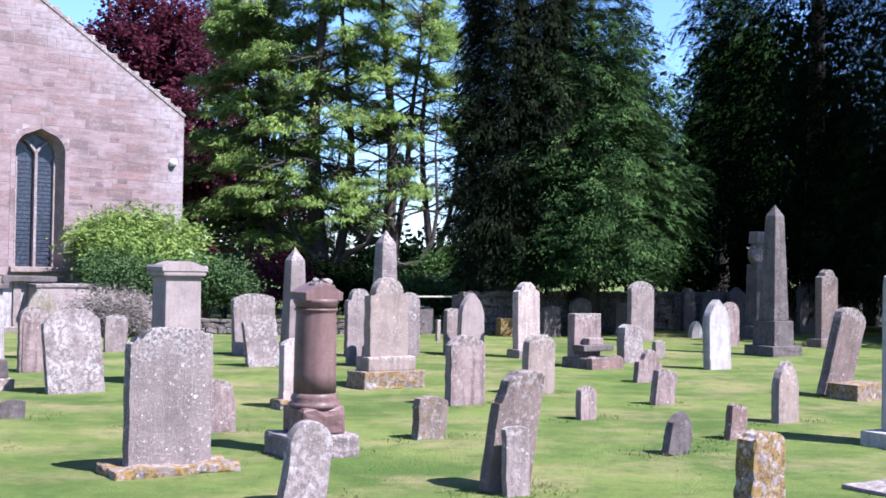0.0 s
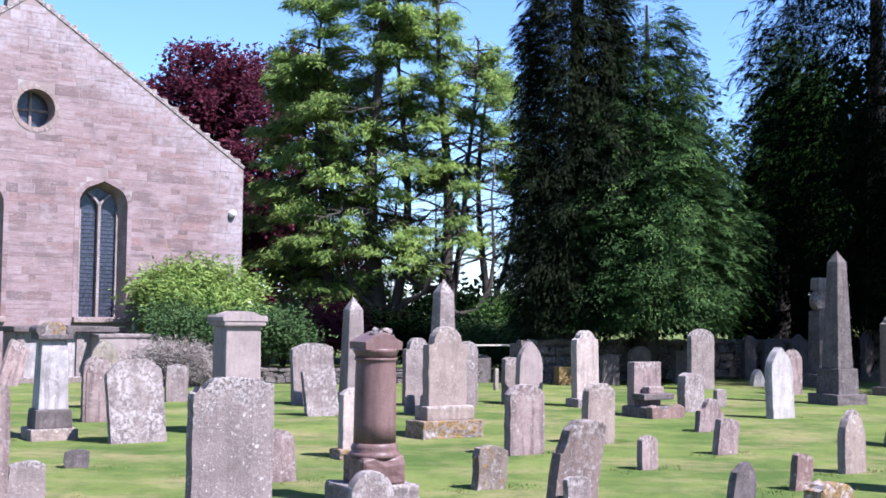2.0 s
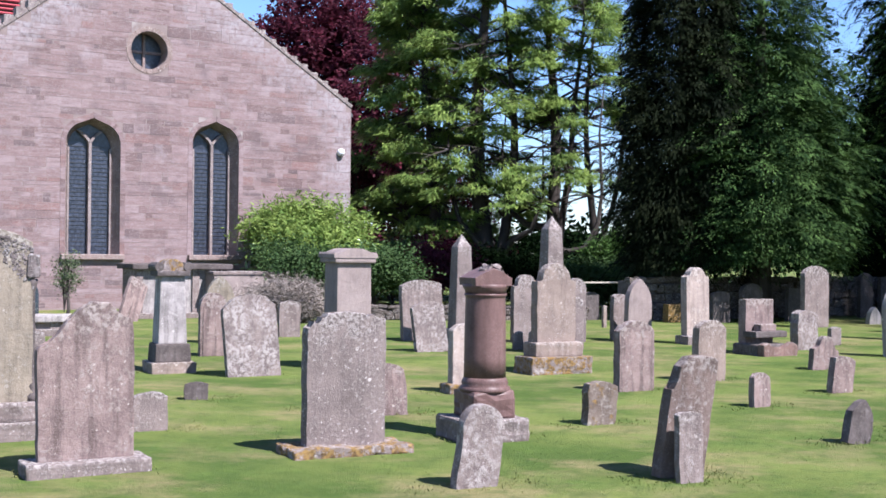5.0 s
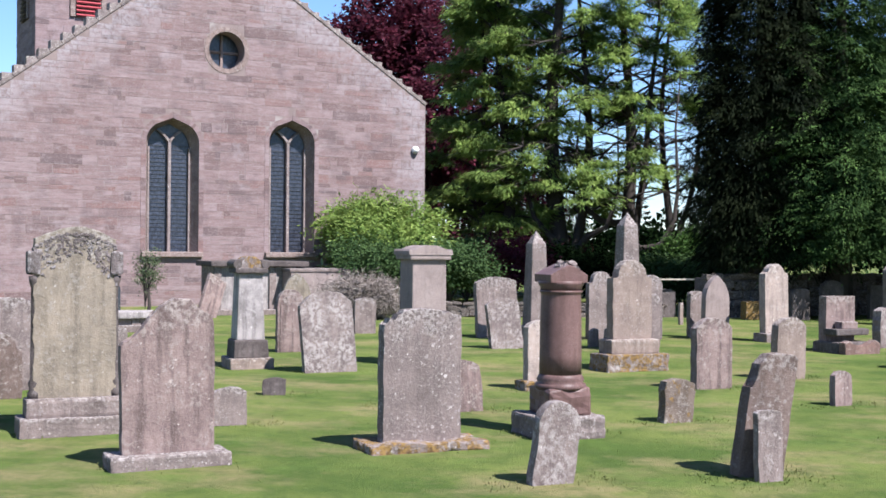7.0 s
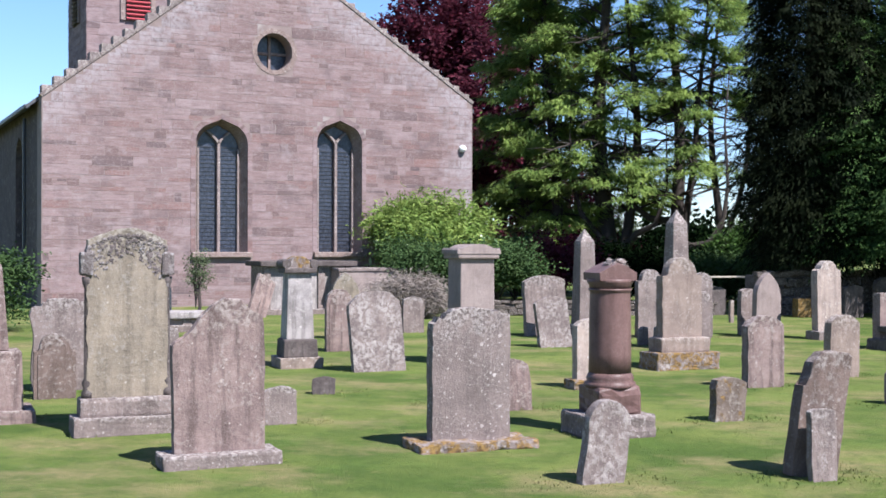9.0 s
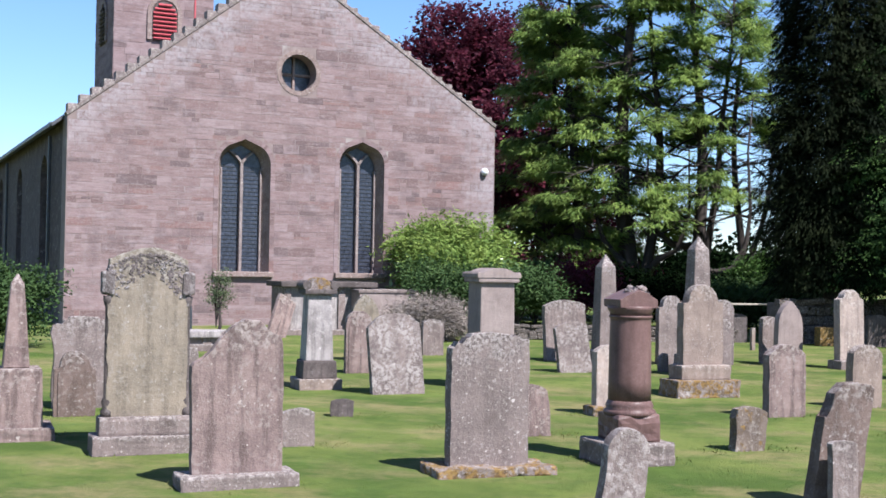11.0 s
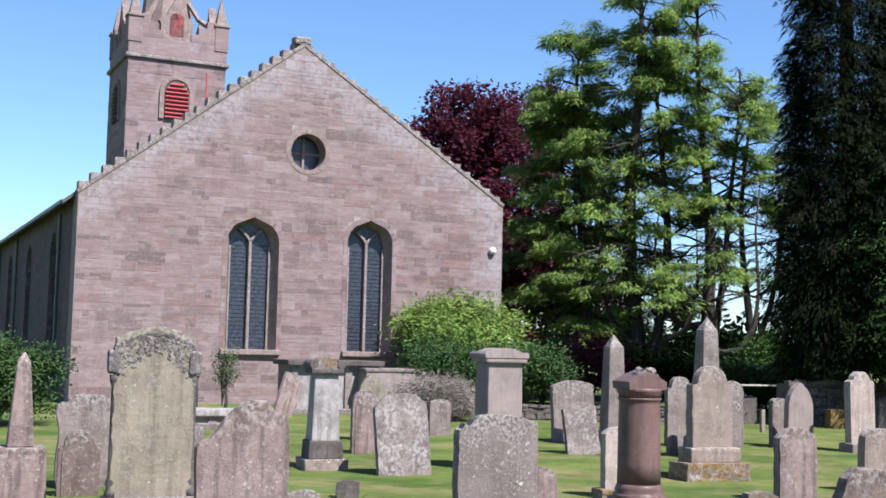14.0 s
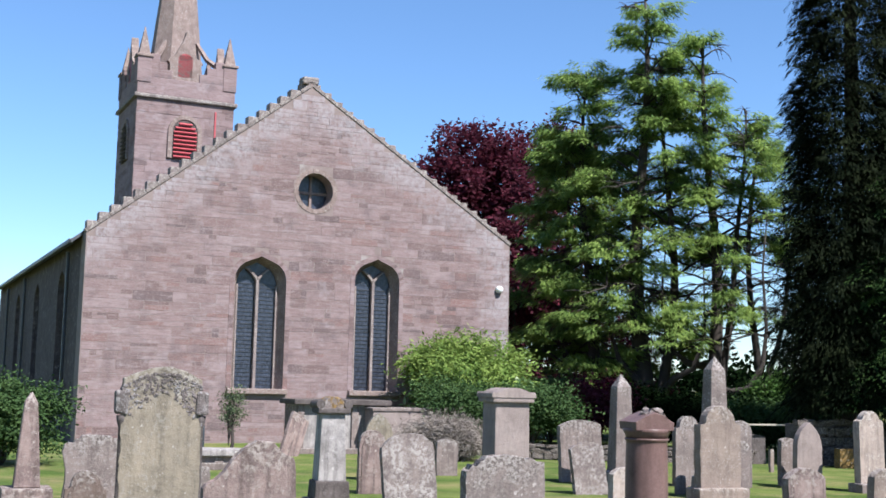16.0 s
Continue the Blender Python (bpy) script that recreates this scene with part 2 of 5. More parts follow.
MULLION = stone_mat("mullion_stone", (0.33, 0.285, 0.275), (0.24, 0.2, 0.195), lichen=0.2, streak=0.3)
MORTAR = mortar_mat()


def plain_mat(name, color, rough=0.6, var=0.25, metal=0.0, scale=6.0):
    m, n, l, b = nodes_of(name)
    vec, _ = own_coords(n, l)
    f = noise_node(n, l, vec, scale, 5)
    l.new(mixed(n, l, times(n, l, ramp(n, l, f, 0.35, 0.7), var), color, tuple(v * 0.4 for v in color)), b.inputs["Base Color"])
    b.inputs["Roughness"].default_value, b.inputs["Metallic"].default_value = rough, metal
    bump(n, l, b, noise_node(n, l, vec, scale * 8, 3), 0.25, 0.004)
    return m


SLATES = plain_mat("roof_slate", (0.07, 0.07, 0.078), 0.55, 0.5)
RED_PAINT = plain_mat("red_louvre_paint", (0.36, 0.055, 0.065), 0.6, 0.3)
WHITE_PLASTIC = plain_mat("white_plastic", (0.7, 0.7, 0.68), 0.35, 0.05)
IRON = plain_mat("black_iron", (0.035, 0.035, 0.04), 0.5, 0.3)
BARK = plain_mat("bark", (0.05, 0.038, 0.032), 0.95, 0.6, scale=5)
RAIL_WOOD = plain_mat("weathered_rail", (0.36, 0.31, 0.25), 0.85, 0.4)


def glass_mat():
    m, n, l, b = nodes_of("leaded_glass")
    tc = n.new("ShaderNodeTexCoord")
    quarry = noise_node(n, l, stretched(n, l, tc.outputs["Object"], (14, 14, 10)), 1.0, 2)
    l.new(mixed(n, l, ramp(n, l, quarry, 0.35, 0.7), (0.018, 0.021, 0.03), (0.05, 0.057, 0.08)), b.inputs["Base Color"])
    b.inputs["Roughness"].default_value = 0.28
    bump(n, l, b, quarry, 0.5, 0.02)
    return m


GLASS = glass_mat()


def leaf_mat(name, a, b_, thin=0.35, spray=2.2, share=0.6, low=0.38, high=0.64):
    """Leaves that take their tone spray by spray (spray: sprays in a metre), with a little chance for each leaf. The
    spray tone paints light and shade frond by frond.
    """
    a, b_ = (tuple(v * BASE_SCALE for v in p) for p in (a, b_))
    m, n, l, b = nodes_of(name)
    isl = n.new("ShaderNodeNewGeometry").outputs["Random Per Island"]
    place = n.new("ShaderNodeTexCoord").outputs["Object"]
    tone = times(n, l, ramp(n, l, noise_node(n, l, place, spray, 3, 0.6), low, high), share)
    both = n.new("ShaderNodeMath")
    both.operation = "MULTIPLY_ADD"
    l.new(isl, both.inputs[0])
    both.inputs[1].default_value = 1 - share
    l.new(tone, both.inputs[2])
    c = mixed(n, l, both.outputs[0], a, b_)
    c = mixed(n, l, times(n, l, ramp(n, l, noise_node(n, l, place, 0.7, 4), 0.42, 0.66), 0.5), c, tuple(v * 0.55 for v in a))
    l.new(c, b.inputs["Base Color"])
    b.inputs["Roughness"].default_value = 0.7
    b.inputs["Specular IOR Level"].default_value = 0.12
    t = n.new("ShaderNodeBsdfTranslucent")
    l.new(c, t.inputs[0])
    mx = n.new("ShaderNodeMixShader")
    mx.inputs[0].default_value = thin
    l.new(b.outputs[0], mx.inputs[1])
    l.new(t.outputs[0], mx.inputs[2])
    l.new(mx.outputs[0], n["Material Output"].inputs[0])
    return m


CEDAR_LEAF = leaf_mat("cedar_needles", (0.13, 0.24, 0.06), (0.54, 0.68, 0.17), 0.45, 1.8, 0.55)
# black-green ground and bright sprays paint shaded gaps and sunlit frond tips
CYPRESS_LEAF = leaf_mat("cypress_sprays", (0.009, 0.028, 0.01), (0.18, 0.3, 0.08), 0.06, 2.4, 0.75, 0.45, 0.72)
# dark foliage taken to near-black: the grove's shade is in the colour
SHADE_DARK_LEAF = leaf_mat("shaded_dark_sprays", (0.003, 0.007, 0.003), (0.014, 0.025, 0.008), 0.04, 1.2, 0.7, 0.45, 0.7)
BEECH_LEAF = leaf_mat("copper_beech_leaves", (0.06, 0.015, 0.027), (0.22, 0.042, 0.07), 0.38)
BUSH_LEAF = leaf_mat("shrub_leaves", (0.15, 0.26, 0.052), (0.47, 0.58, 0.15))
LAUREL_LEAF = leaf_mat("laurel_leaves", (0.045, 0.12, 0.03), (0.3, 0.42, 0.14), 0.15, 5.0, 0.4)
# dark olive leaves, blackened further for the shade in the crown's gaps
OLIVE_SHADE_SPRAY = leaf_mat("shaded_olive_sprays", (0.004, 0.008, 0.0035), (0.036, 0.045, 0.018), 0.05, 1.5, 0.75, 0.45, 0.7)
HOLLY_LEAF = leaf_mat("glossy_shrub_leaves", (0.035, 0.075, 0.022), (0.1, 0.16, 0.05), 0.15)
GREEN_LEAF = leaf_mat("broad_leaves", (0.06, 0.13, 0.03), (0.13, 0.23, 0.05))
SPRIG_LEAF = leaf_mat("grey_green_sprigs", (0.09, 0.12, 0.055), (0.2, 0.24, 0.13), 0.15)
TWIGS = leaf_mat("dead_twigs", (0.21, 0.17, 0.145), (0.52, 0.44, 0.38), 0.0, 6.0, 0.4)
for dull in (OLIVE_SHADE_SPRAY, CYPRESS_LEAF):
    dull.node_tree.nodes["Principled BSDF"].inputs["Specular IOR Level"].default_value = 0.03
LAUREL_LEAF.node_tree.nodes["Principled BSDF"].inputs["Roughness"].default_value = 0.32
LAUREL_LEAF.node_tree.nodes["Principled BSDF"].inputs["Specular IOR Level"].default_value = 0.5
SHADE_DARK_LEAF.node_tree.nodes["Principled BSDF"].inputs["Specular IOR Level"].default_value = 0.0


def lawn_colour(n, l, v):
    c = mixed(n, l, ramp(n, l, noise_node(n, l, v, 0.6, 6, 0.6), 0.4, 0.6), (0.057, 0.088, 0.018), (0.127, 0.149, 0.038))
    dry = noise_node(n, l, stretched(n, l, v, (0.8, 1.15, 1)), 0.75, 7, 0.7)
    c = mixed(n, l, times(n, l, ramp(n, l, dry, 0.48, 0.63), 0.72), c, (0.22, 0.172, 0.086))
    lush = noise_node(n, l, v, 1.9, 6, 0.7)
    c = mixed(n, l, times(n, l, ramp(n, l, lush, 0.52, 0.66), 0.5), c, (0.096, 0.144, 0.03))
    tuft = noise_node(n, l, v, 4, 6, 0.65)
    c = mixed(n, l, times(n, l, ramp(n, l, tuft, 0.5, 0.66), 0.5), c, (0.043, 0.07, 0.017))
    return c


def lawn_mat():
    m, n, l, b = nodes_of("mown_lawn")
    v = n.new("ShaderNodeTexCoord").outputs["Object"]
    c = lawn_colour(n, l, v)
    fine = noise_node(n, l, v, 22, 6, 0.75)
    c = mixed(n, l, times(n, l, ramp(n, l, fine, 0.45, 0.65), 0.32), c, (0.05, 0.08, 0.019))
    l.new(c, b.inputs["Base Color"])
    b.inputs["Roughness"].default_value = 0.95
    b.inputs["Specular IOR Level"].default_value = 0.1
    bump(n, l, b, fine, 0.8, 0.03)
    return m


def blade_mat():
    m, n, l, b = nodes_of("grass_blades")
    v = n.new("ShaderNodeTexCoord").outputs["Object"]
    g = n.new("ShaderNodeNewGeometry")
    c = mixed(n, l, times(n, l, g.outputs["Random Per Island"], 0.6), lawn_colour(n, l, v), (0.13, 0.148, 0.04))
    l.new(c, b.inputs["Base Color"])
    b.inputs["Roughness"].default_value = 0.8
    b.inputs["Specular IOR Level"].default_value = 0.1
    return m


GRASS_BLADE = blade_mat()
LAWN = lawn_mat()


# ---------------------------------------------------------------- shaping
def mesh_of(name, bm, material, smooth=False):
    me = bpy.data.meshes.new(name)
    bmesh.ops.recalc_face_normals(bm, faces=bm.faces)
    bm.to_mesh(me)
    bm.free()
    me.materials.append(material)
    if smooth:
        me.polygons.foreach_set("use_smooth", [True] * len(me.polygons))
    return me


def part(name, bm, material, parent, label="", smooth=False):
    ob = new(name, mesh_of(name, bm, material, smooth))
    ob.parent = parent
    if label:
        tagged(ob, label)
    return ob


def box(w, d, h, x=0, y=0, z=0, bevel=0.012, rough=0.0, cuts=0, top=1.0):
    """A block with its foot's centre at x, y, z; top: the size of its top beside its foot."""
    bm = bmesh.new()
    bmesh.ops.create_cube(bm, size=1)
    for v in bm.verts:
        k = top if v.co.z > 0 else 1
        v.co = Vector((v.co.x * w * k, v.co.y * d * k, (v.co.z + 0.5) * h))
    if bevel:
        bmesh.ops.bevel(bm, geom=bm.edges[:], offset=min(bevel, 0.3 * min(w, d, h)), segments=2, affect="EDGES", profile=0.6)
    if cuts:
        bmesh.ops.subdivide_edges(bm, edges=bm.edges[:], cuts=cuts, use_grid_fill=True)
    if rough:
        roughen(bm, rough, 6 / max(w, 0.3))
    bmesh.ops.translate(bm, verts=bm.verts, vec=(x, y, z))
    return bm


def roughen(bm, amount, scale=6.0, seed=None):
    o = Vector((random.uniform(0, 50), random.uniform(0, 50), 0)) if seed is None else Vector((seed, 0, 0))
    for v in bm.verts:
        v.co += noise.noise_vector(v.co * scale + o) * amount + noise.noise_vector(v.co * scale * 3.1 + o) * amount * 0.4


def lathe(profile, sides=28, x=0, y=0, z=0, square=False):
    """A turned body from (radius, height) pairs."""
    bm = bmesh.new()
    rings = []
    for r, h in profile:
        rings.append([bm.verts.new((x + r * math.cos(2 * math.pi * (k + 0.5) / sides), y + r * math.sin(2 * math.pi * (k + 0.5) / sides), z + h)) for k in range(sides)])
    for a, b in zip(rings, rings[1:]):
        for k in range(sides):
            bm.faces.new((a[k], a[(k + 1) % sides], b[(k + 1) % sides], b[k]))
    bm.faces.new(rings[0][::-1])
    bm.faces.new(rings[-1])
    return bm


def arc(cx, cz, r, a0, a1, n):
    return [(cx + r * math.cos(radians(a0 + (a1 - a0) * k / n)), cz + r * math.sin(radians(a0 + (a1 - a0) * k / n))) for k in range(n + 1)]


def outline(kind, w, h):
    """The face of a headstone, from its lower left corner over the top to the lower right."""
    s = w / 2
    if kind == "round":
        top = arc(0, h - s, s, 180, 0, 18)
    elif kind == "segment":
        r = s / math.sin(radians(52))
        top = arc(0, h - r, r, 142, 38, 14)
    elif kind == "low":
        r = s / math.sin(radians(28))
        top = arc(0, h - r, r, 118, 62, 10)
    elif kind == "gothic":
        r = w * 1.05
        a = math.degrees(math.acos((r - s) / r))
        z0 = h - r * math.sin(radians(a))
        top = arc(-s + r, z0, r, 180, 180 - a, 9) + arc(s - r, z0, r, a, 0, 9)[1:]
    elif kind == "peak":
        top = [(-s, h - 0.32 * w), (0, h), (s, h - 0.32 * w)]
    elif kind == "shoulders":
        q = s * 0.72
        top = [(-s, h - q - 0.03), (-q, h - q - 0.03)] + arc(0, h - q, q, 180, 0, 14) + [(q, h - q - 0.03), (s, h - q - 0.03)]
    elif kind == "eared":
        q = s * 0.68
        z0 = h - q
        top = [(-s, z0 - 0.2 * w), (-s, z0)] + arc(0, z0, q, 172, 8, 14) + [(s, z0), (s, z0 - 0.2 * w)]
    elif kind == "ogee":
        z0 = h - 0.42 * w
        top = [(-s, z0)] + arc(-s, z0 + 0.26 * w, 0.26 * w, -90, -20, 6)[1:] + arc(0, h - 0.24 * w, 0.25 * w, 160, 20, 10) + arc(s, z0 + 0.26 * w, 0.26 * w, 200, 270, 6)[:-1] + [(s, z0)]
    elif kind == "wave":
        top = [(-s, h - 0.1 * w)] + arc(-s * 0.72, h - 0.1 * w, s * 0.28, 170, 10, 6) + arc(0, h - 0.2 * w, s * 0.45, 150, 30, 6) + arc(s * 0.72, h - 0.1 * w, s * 0.28, 170, 10, 6) + [(s, h - 0.1 * w)]
    elif kind == "notched":
        top = [(-s, h - 0.18 * w), (-s * 0.9, h - 0.17 * w), (-s * 0.84, h - 0.11 * w), (-s * 0.76, h - 0.14 * w), (-s * 0.7, h - 0.13 * w), (-s * 0.62, h - 0.05 * w), (-s * 0.54, h - 0.07 * w), (-s * 0.46, h - 0.005 * w), (-s * 0.2, h - 0.012 * w), (0.1 * s, h), (s * 0.45, h - 0.02 * w), (s * 0.56, h - 0.065 * w), (s * 0.66, h - 0.03 * w), (s * 0.76, h - 0.04 * w), (s * 0.82, h - 0.085 * w), (s, h - 0.08 * w)]
    elif kind == "broken":
        top = [(-s, h * 0.7), (-s * 0.5, h * 0.92), (-s * 0.1, h), (s * 0.2, h * 0.93), (s * 0.55, h * 0.88), (s * 0.8, h * 0.72), (s, h * 0.6)]
    elif kind == "slant":
        top = [(-s, h - 0.75 * w), (-s * 0.86, h - 0.75 * w), (-s * 0.72, h - 0.3 * w), (-s * 0.3, h - 0.06 * w), (s * 0.25, h), (s * 0.8, h), (s, h - 0.06 * w)]
    elif kind == "worn":
        top = [(-s, h - 0.5 * w), (-s * 0.95, h - 0.46 * w), (-s * 0.74, h - 0.42 * w), (-s * 0.55, h - 0.32 * w), (-s * 0.4, h - 0.2 * w), (-s * 0.28, h - 0.16 * w), (-s * 0.12, h - 0.08 * w), (0.02 * s, h - 0.05 * w), (s * 0.14, h), (s * 0.5, h - 0.01 * w), (s * 0.6, h - 0.07 * w), (s * 0.74, h - 0.15 * w), (s * 0.97, h - 0.18 * w), (s, h - 0.24 * w)]
    elif kind == "crest":
        r = s / math.sin(radians(36))
        top = [(-s, h - 0.3 * w)] + arc(0, h - r, r, 126, 54, 12) + [(s, h - 0.3 * w)]
    elif kind == "scroll":
        top = [(-s, h - 0.52 * w), (-s, h - 0.3 * w), (-s * 0.86, h - 0.2 * w), (-s * 0.72, h - 0.24 * w), (-s * 0.62, h - 0.1 * w)] + arc(0, h - 0.3 * w, 0.3 * w, 138, 42, 9) + [(s * 0.62, h - 0.1 * w), (s * 0.72, h - 0.2 * w), (s * 0.88, h - 0.17 * w), (s, h - 0.3 * w), (s, h - 0.52 * w)]
    else:
        top = [(-s, h), (s, h)]
    return [(-s, 0)] + top + [(s, 0)]


def slab(pts, th, bevel=0.012, wear=0.004, y=0.0, z=0.0):
    """A standing slab of the outline pts, th thick, with worn edges."""
    fine = []
    for (ax, az), (bx, bz) in zip(pts, pts[1:]):
        k = max(1, int(math.hypot(bx - ax, bz - az) / 0.07))
        fine += [(ax + (bx - ax) * i / k, az + (bz - az) * i / k) for i in range(k)]
    fine.append(pts[-1])
    o = random.uniform(0, 90)
    bm = bmesh.new()
    front, back = [], []
    for x, h in fine:
        j = noise.noise_vector((x * 9 + o, h * 9, o)) * wear * (0.4 if h < 0.02 else 1.6) + noise.noise_vector((x * 27 + o, h * 27, o)) * wear * (0 if h < 0.02 else 0.9)
        front.append(bm.verts.new((x + j.x, -th / 2 + y, h + j.z + z)))
        back.append(bm.verts.new((x + j.x, th / 2 + y, h + j.z + z)))
    bm.faces.new(front)
    bm.faces.new(back[::-1])
    k = len(front)
    for i in range(k):
        bm.faces.new((front[i], back[i], back[(i + 1) % k], front[(i + 1) % k]))
    rim = [e for e in bm.edges if abs(e.verts[0].co.y - e.verts[1].co.y) < 1e-6 and max(e.verts[0].co.z, e.verts[1].co.z) > z + 0.01]
    if bevel:
        bmesh.ops.bevel(bm, geom=rim, offset=bevel, segments=2, affect="EDGES", profile=0.55, clamp_overlap=True)
    return bm


FEET = []


def stand(ob, x, y, yaw=33, lean=0, back=0, z=0.0):
    """lean: degrees to its own left as one reads it; back: degrees away from the reader."""
    FEET.append((x, y, yaw))
    ob.matrix_basis = pose(x, y, z, 0, 0, yaw) @ pose(0, 0, 0, -back, -lean, 0)
    return ob


def headstone(label, x, y, w, h, kind, material, th=0.1, yaw=33, lean=0, back=0, plinth=None, wear=0.006, plinth_mat=None, name="headstone", panel=False):
    """plinth: width, depth, height."""
    ob = new(name)
    stand(ob, x, y, yaw, lean, back, -0.02)
    foot = 0.0
    if plinth:
        pw, pd, ph = plinth
        part("plinth", box(pw, pd, ph + 0.02, bevel=0.02, cuts=2, rough=0.012), plinth_mat or material, ob)
        foot = ph - 0.01
    part("slab", slab(outline(kind, w, h - foot + 0.02), th, 0.011, wear, 0, foot), material, ob)
    if panel:
        pts = [(px * 0.8, 0.02 + pz * 0.92) for px, pz in outline(kind, w, h - foot)]
        part("raised_panel", slab(pts, 0.02, 0.006, 0.002, -th / 2 - 0.004, foot), material, ob)
    return tagged(ob, label, "gravestone", "gravestones in the churchyard")


def obelisk(label, x, y, w, h, material, base_w, base_h, step_w=0, step_h=0, yaw=33, lean=0, taper=0.62, step_mat=None):
    ob = new("obelisk_monument")
    stand(ob, x, y, yaw, lean, 0, -0.02)
    z = 0
    if step_h:
        part("step", box(step_w, step_w * 0.9, step_h + 0.02, bevel=0.02, cuts=2, rough=0.01), step_mat or material, ob)
        z = step_h
    if base_h:
        part("pedestal", box(base_w, base_w, base_h, 0, 0, z, 0.02, top=0.94), material, ob)
        z += base_h
    bm = bmesh.new()
    tip = 0.9 * w * taper
    rings = [[bm.verts.new((sx * r / 2, sy * r / 2, zz)) for sx, sy in ((-1, -1), (1, -1), (1, 1), (-1, 1))] for r, zz in ((w, z), (w * taper, h - tip))]
    top = bm.verts.new((0, 0, h))
    for i in range(4):
        j = (i + 1) % 4
        bm.faces.new((rings[0][i], rings[0][j], rings[1][j], rings[1][i]))
        bm.faces.new((rings[1][i], rings[1][j], top))
    bm.faces.new(rings[0][::-1])
    bmesh.ops.bevel(bm, geom=bm.edges[:], offset=0.008, segments=1, affect="EDGES")
    part("shaft", bm, material, ob)
    return tagged(ob, label, "obelisk", "gravestones in the churchyard")


def tube(bm, path, radii, sides=8):
    rings = []
    for k, p in enumerate(path):
        d = (path[min(k + 1, len(path) - 1)] - path[max(k - 1, 0)]).normalized()
        u = d.cross(Vector((0.3, 0.9, 0.2))).normalized()
        v = d.cross(u)
        rings.append([bm.verts.new(p + (u * math.cos(2 * math.pi * i / sides) + v * math.sin(2 * math.pi * i / sides)) * radii[k]) for i in range(sides)])
    for a, b in zip(rings, rings[1:]):
        for i in range(sides):
            bm.faces.new((a[i], a[(i + 1) % sides], b[(i + 1) % sides], b[i]))
    bm.faces.new(rings[0][::-1])
    bm.faces.new(rings[-1])


RNG = np.random.default_rng(7)


def unit(a):
    return a / np.maximum(np.linalg.norm(a, axis=1, keepdims=True), 1e-9)


def leaves(name, foot, way, face, length, width, material, parent=None):
    """Many small pointed leaves: foot of each, its direction, the normal it roughly keeps, its length and width."""
    n = len(foot)
    way = unit(way)
    side = unit(np.cross(way, face))
    length, width = np.broadcast_to(length, n)[:, None], np.broadcast_to(width, n)[:, None]
    mid = foot + way * length * 0.45
    v = np.stack([foot, mid + side * width / 2, foot + way * length, mid - side * width / 2], 1).reshape(-1, 3)
    me = bpy.data.meshes.new(name)
    me.vertices.add(4 * n)
    me.loops.add(4 * n)
    me.polygons.add(n)
    me.vertices.foreach_set("co", v.astype(np.float32).ravel())
    me.loops.foreach_set("vertex_index", np.arange(4 * n, dtype=np.int32))
    me.polygons.foreach_set("loop_start", np.arange(0, 4 * n, 4, dtype=np.int32))
    me.update(calc_edges=True)
    me.materials.append(material)
    ob = new(name, me)
    ob.parent = parent
    return ob


# ---------------------------------------------------------------- ground
def ground():
    bm = bmesh.new()
    xs = [-1500, -400, -120, -60] + [-40 + 2 * k for k in range(41)] + [60, 120, 400, 1500]
    ys = [-1500, -300, -60, -20] + [2 * k for k in range(31)] + [90, 160, 400, 1500]
    grid = [[bm.verts.new((x, y, 0.025 * noise.noise((x * 0.35, y * 0.35, 3)) * (1 if 3 < y < 58 and abs(x) < 39 else 0))) for x in xs] for y in ys]
    for r0, r1 in zip(grid, grid[1:]):
        for k in range(len(xs) - 1):
            bm.faces.new((r0[k], r0[k + 1], r1[k + 1], r1[k]))
    tagged(new("ground", mesh_of("ground", bm, LAWN, True)), "mown churchyard lawn with dry yellow patches", "lawn", kind="structure")


ground()


# ---------------------------------------------------------------- church
CH_YAW = 41.0
CH = pose(-16.72, 26.27, 0, 0, 0, CH_YAW)      # foot of the gable's near corner; x along the gable, y into the nave
NAVE = 22.0
W_Z0 = 1.42
WINDOWS = [(4.58, 1.42, 4.95), (7.94, 1.34, 5.08)]     # middle, width of the opening, top
ROSE = (6.04, 6.85, 0.5)


def arch_points(cx, w, z0, top, n=9):
    """A low pointed arch with round shoulders."""
    s, q = w / 2, 0.4 * w
    zs = top - 0.47 * w
    left = arc(cx - s + q, zs, q, 180, 120, n - 1) + [(cx, top)]
    return [(cx - s, z0)] + left + [(2 * cx - x, z) for x, z in left[-2::-1]] + [(cx + s, z0)]


def holed_wall(outer, holes, y0, y1):
    bm = bmesh.new()
    edges = []
    for loop in [outer] + holes:
        vs = [bm.verts.new((x, y0, z)) for x, z in loop]
        edges += [bm.edges.new((vs[k], vs[(k + 1) % len(vs)])) for k in range(len(vs))]
    bmesh.ops.triangle_fill(bm, edges=edges, use_beauty=True)
    made = bmesh.ops.extrude_face_region(bm, geom=bm.faces[:])
    bmesh.ops.translate(bm, verts=[v for v in made["geom"] if isinstance(v, bmesh.types.BMVert)], vec=(0, y1 - y0, 0))
    return bm


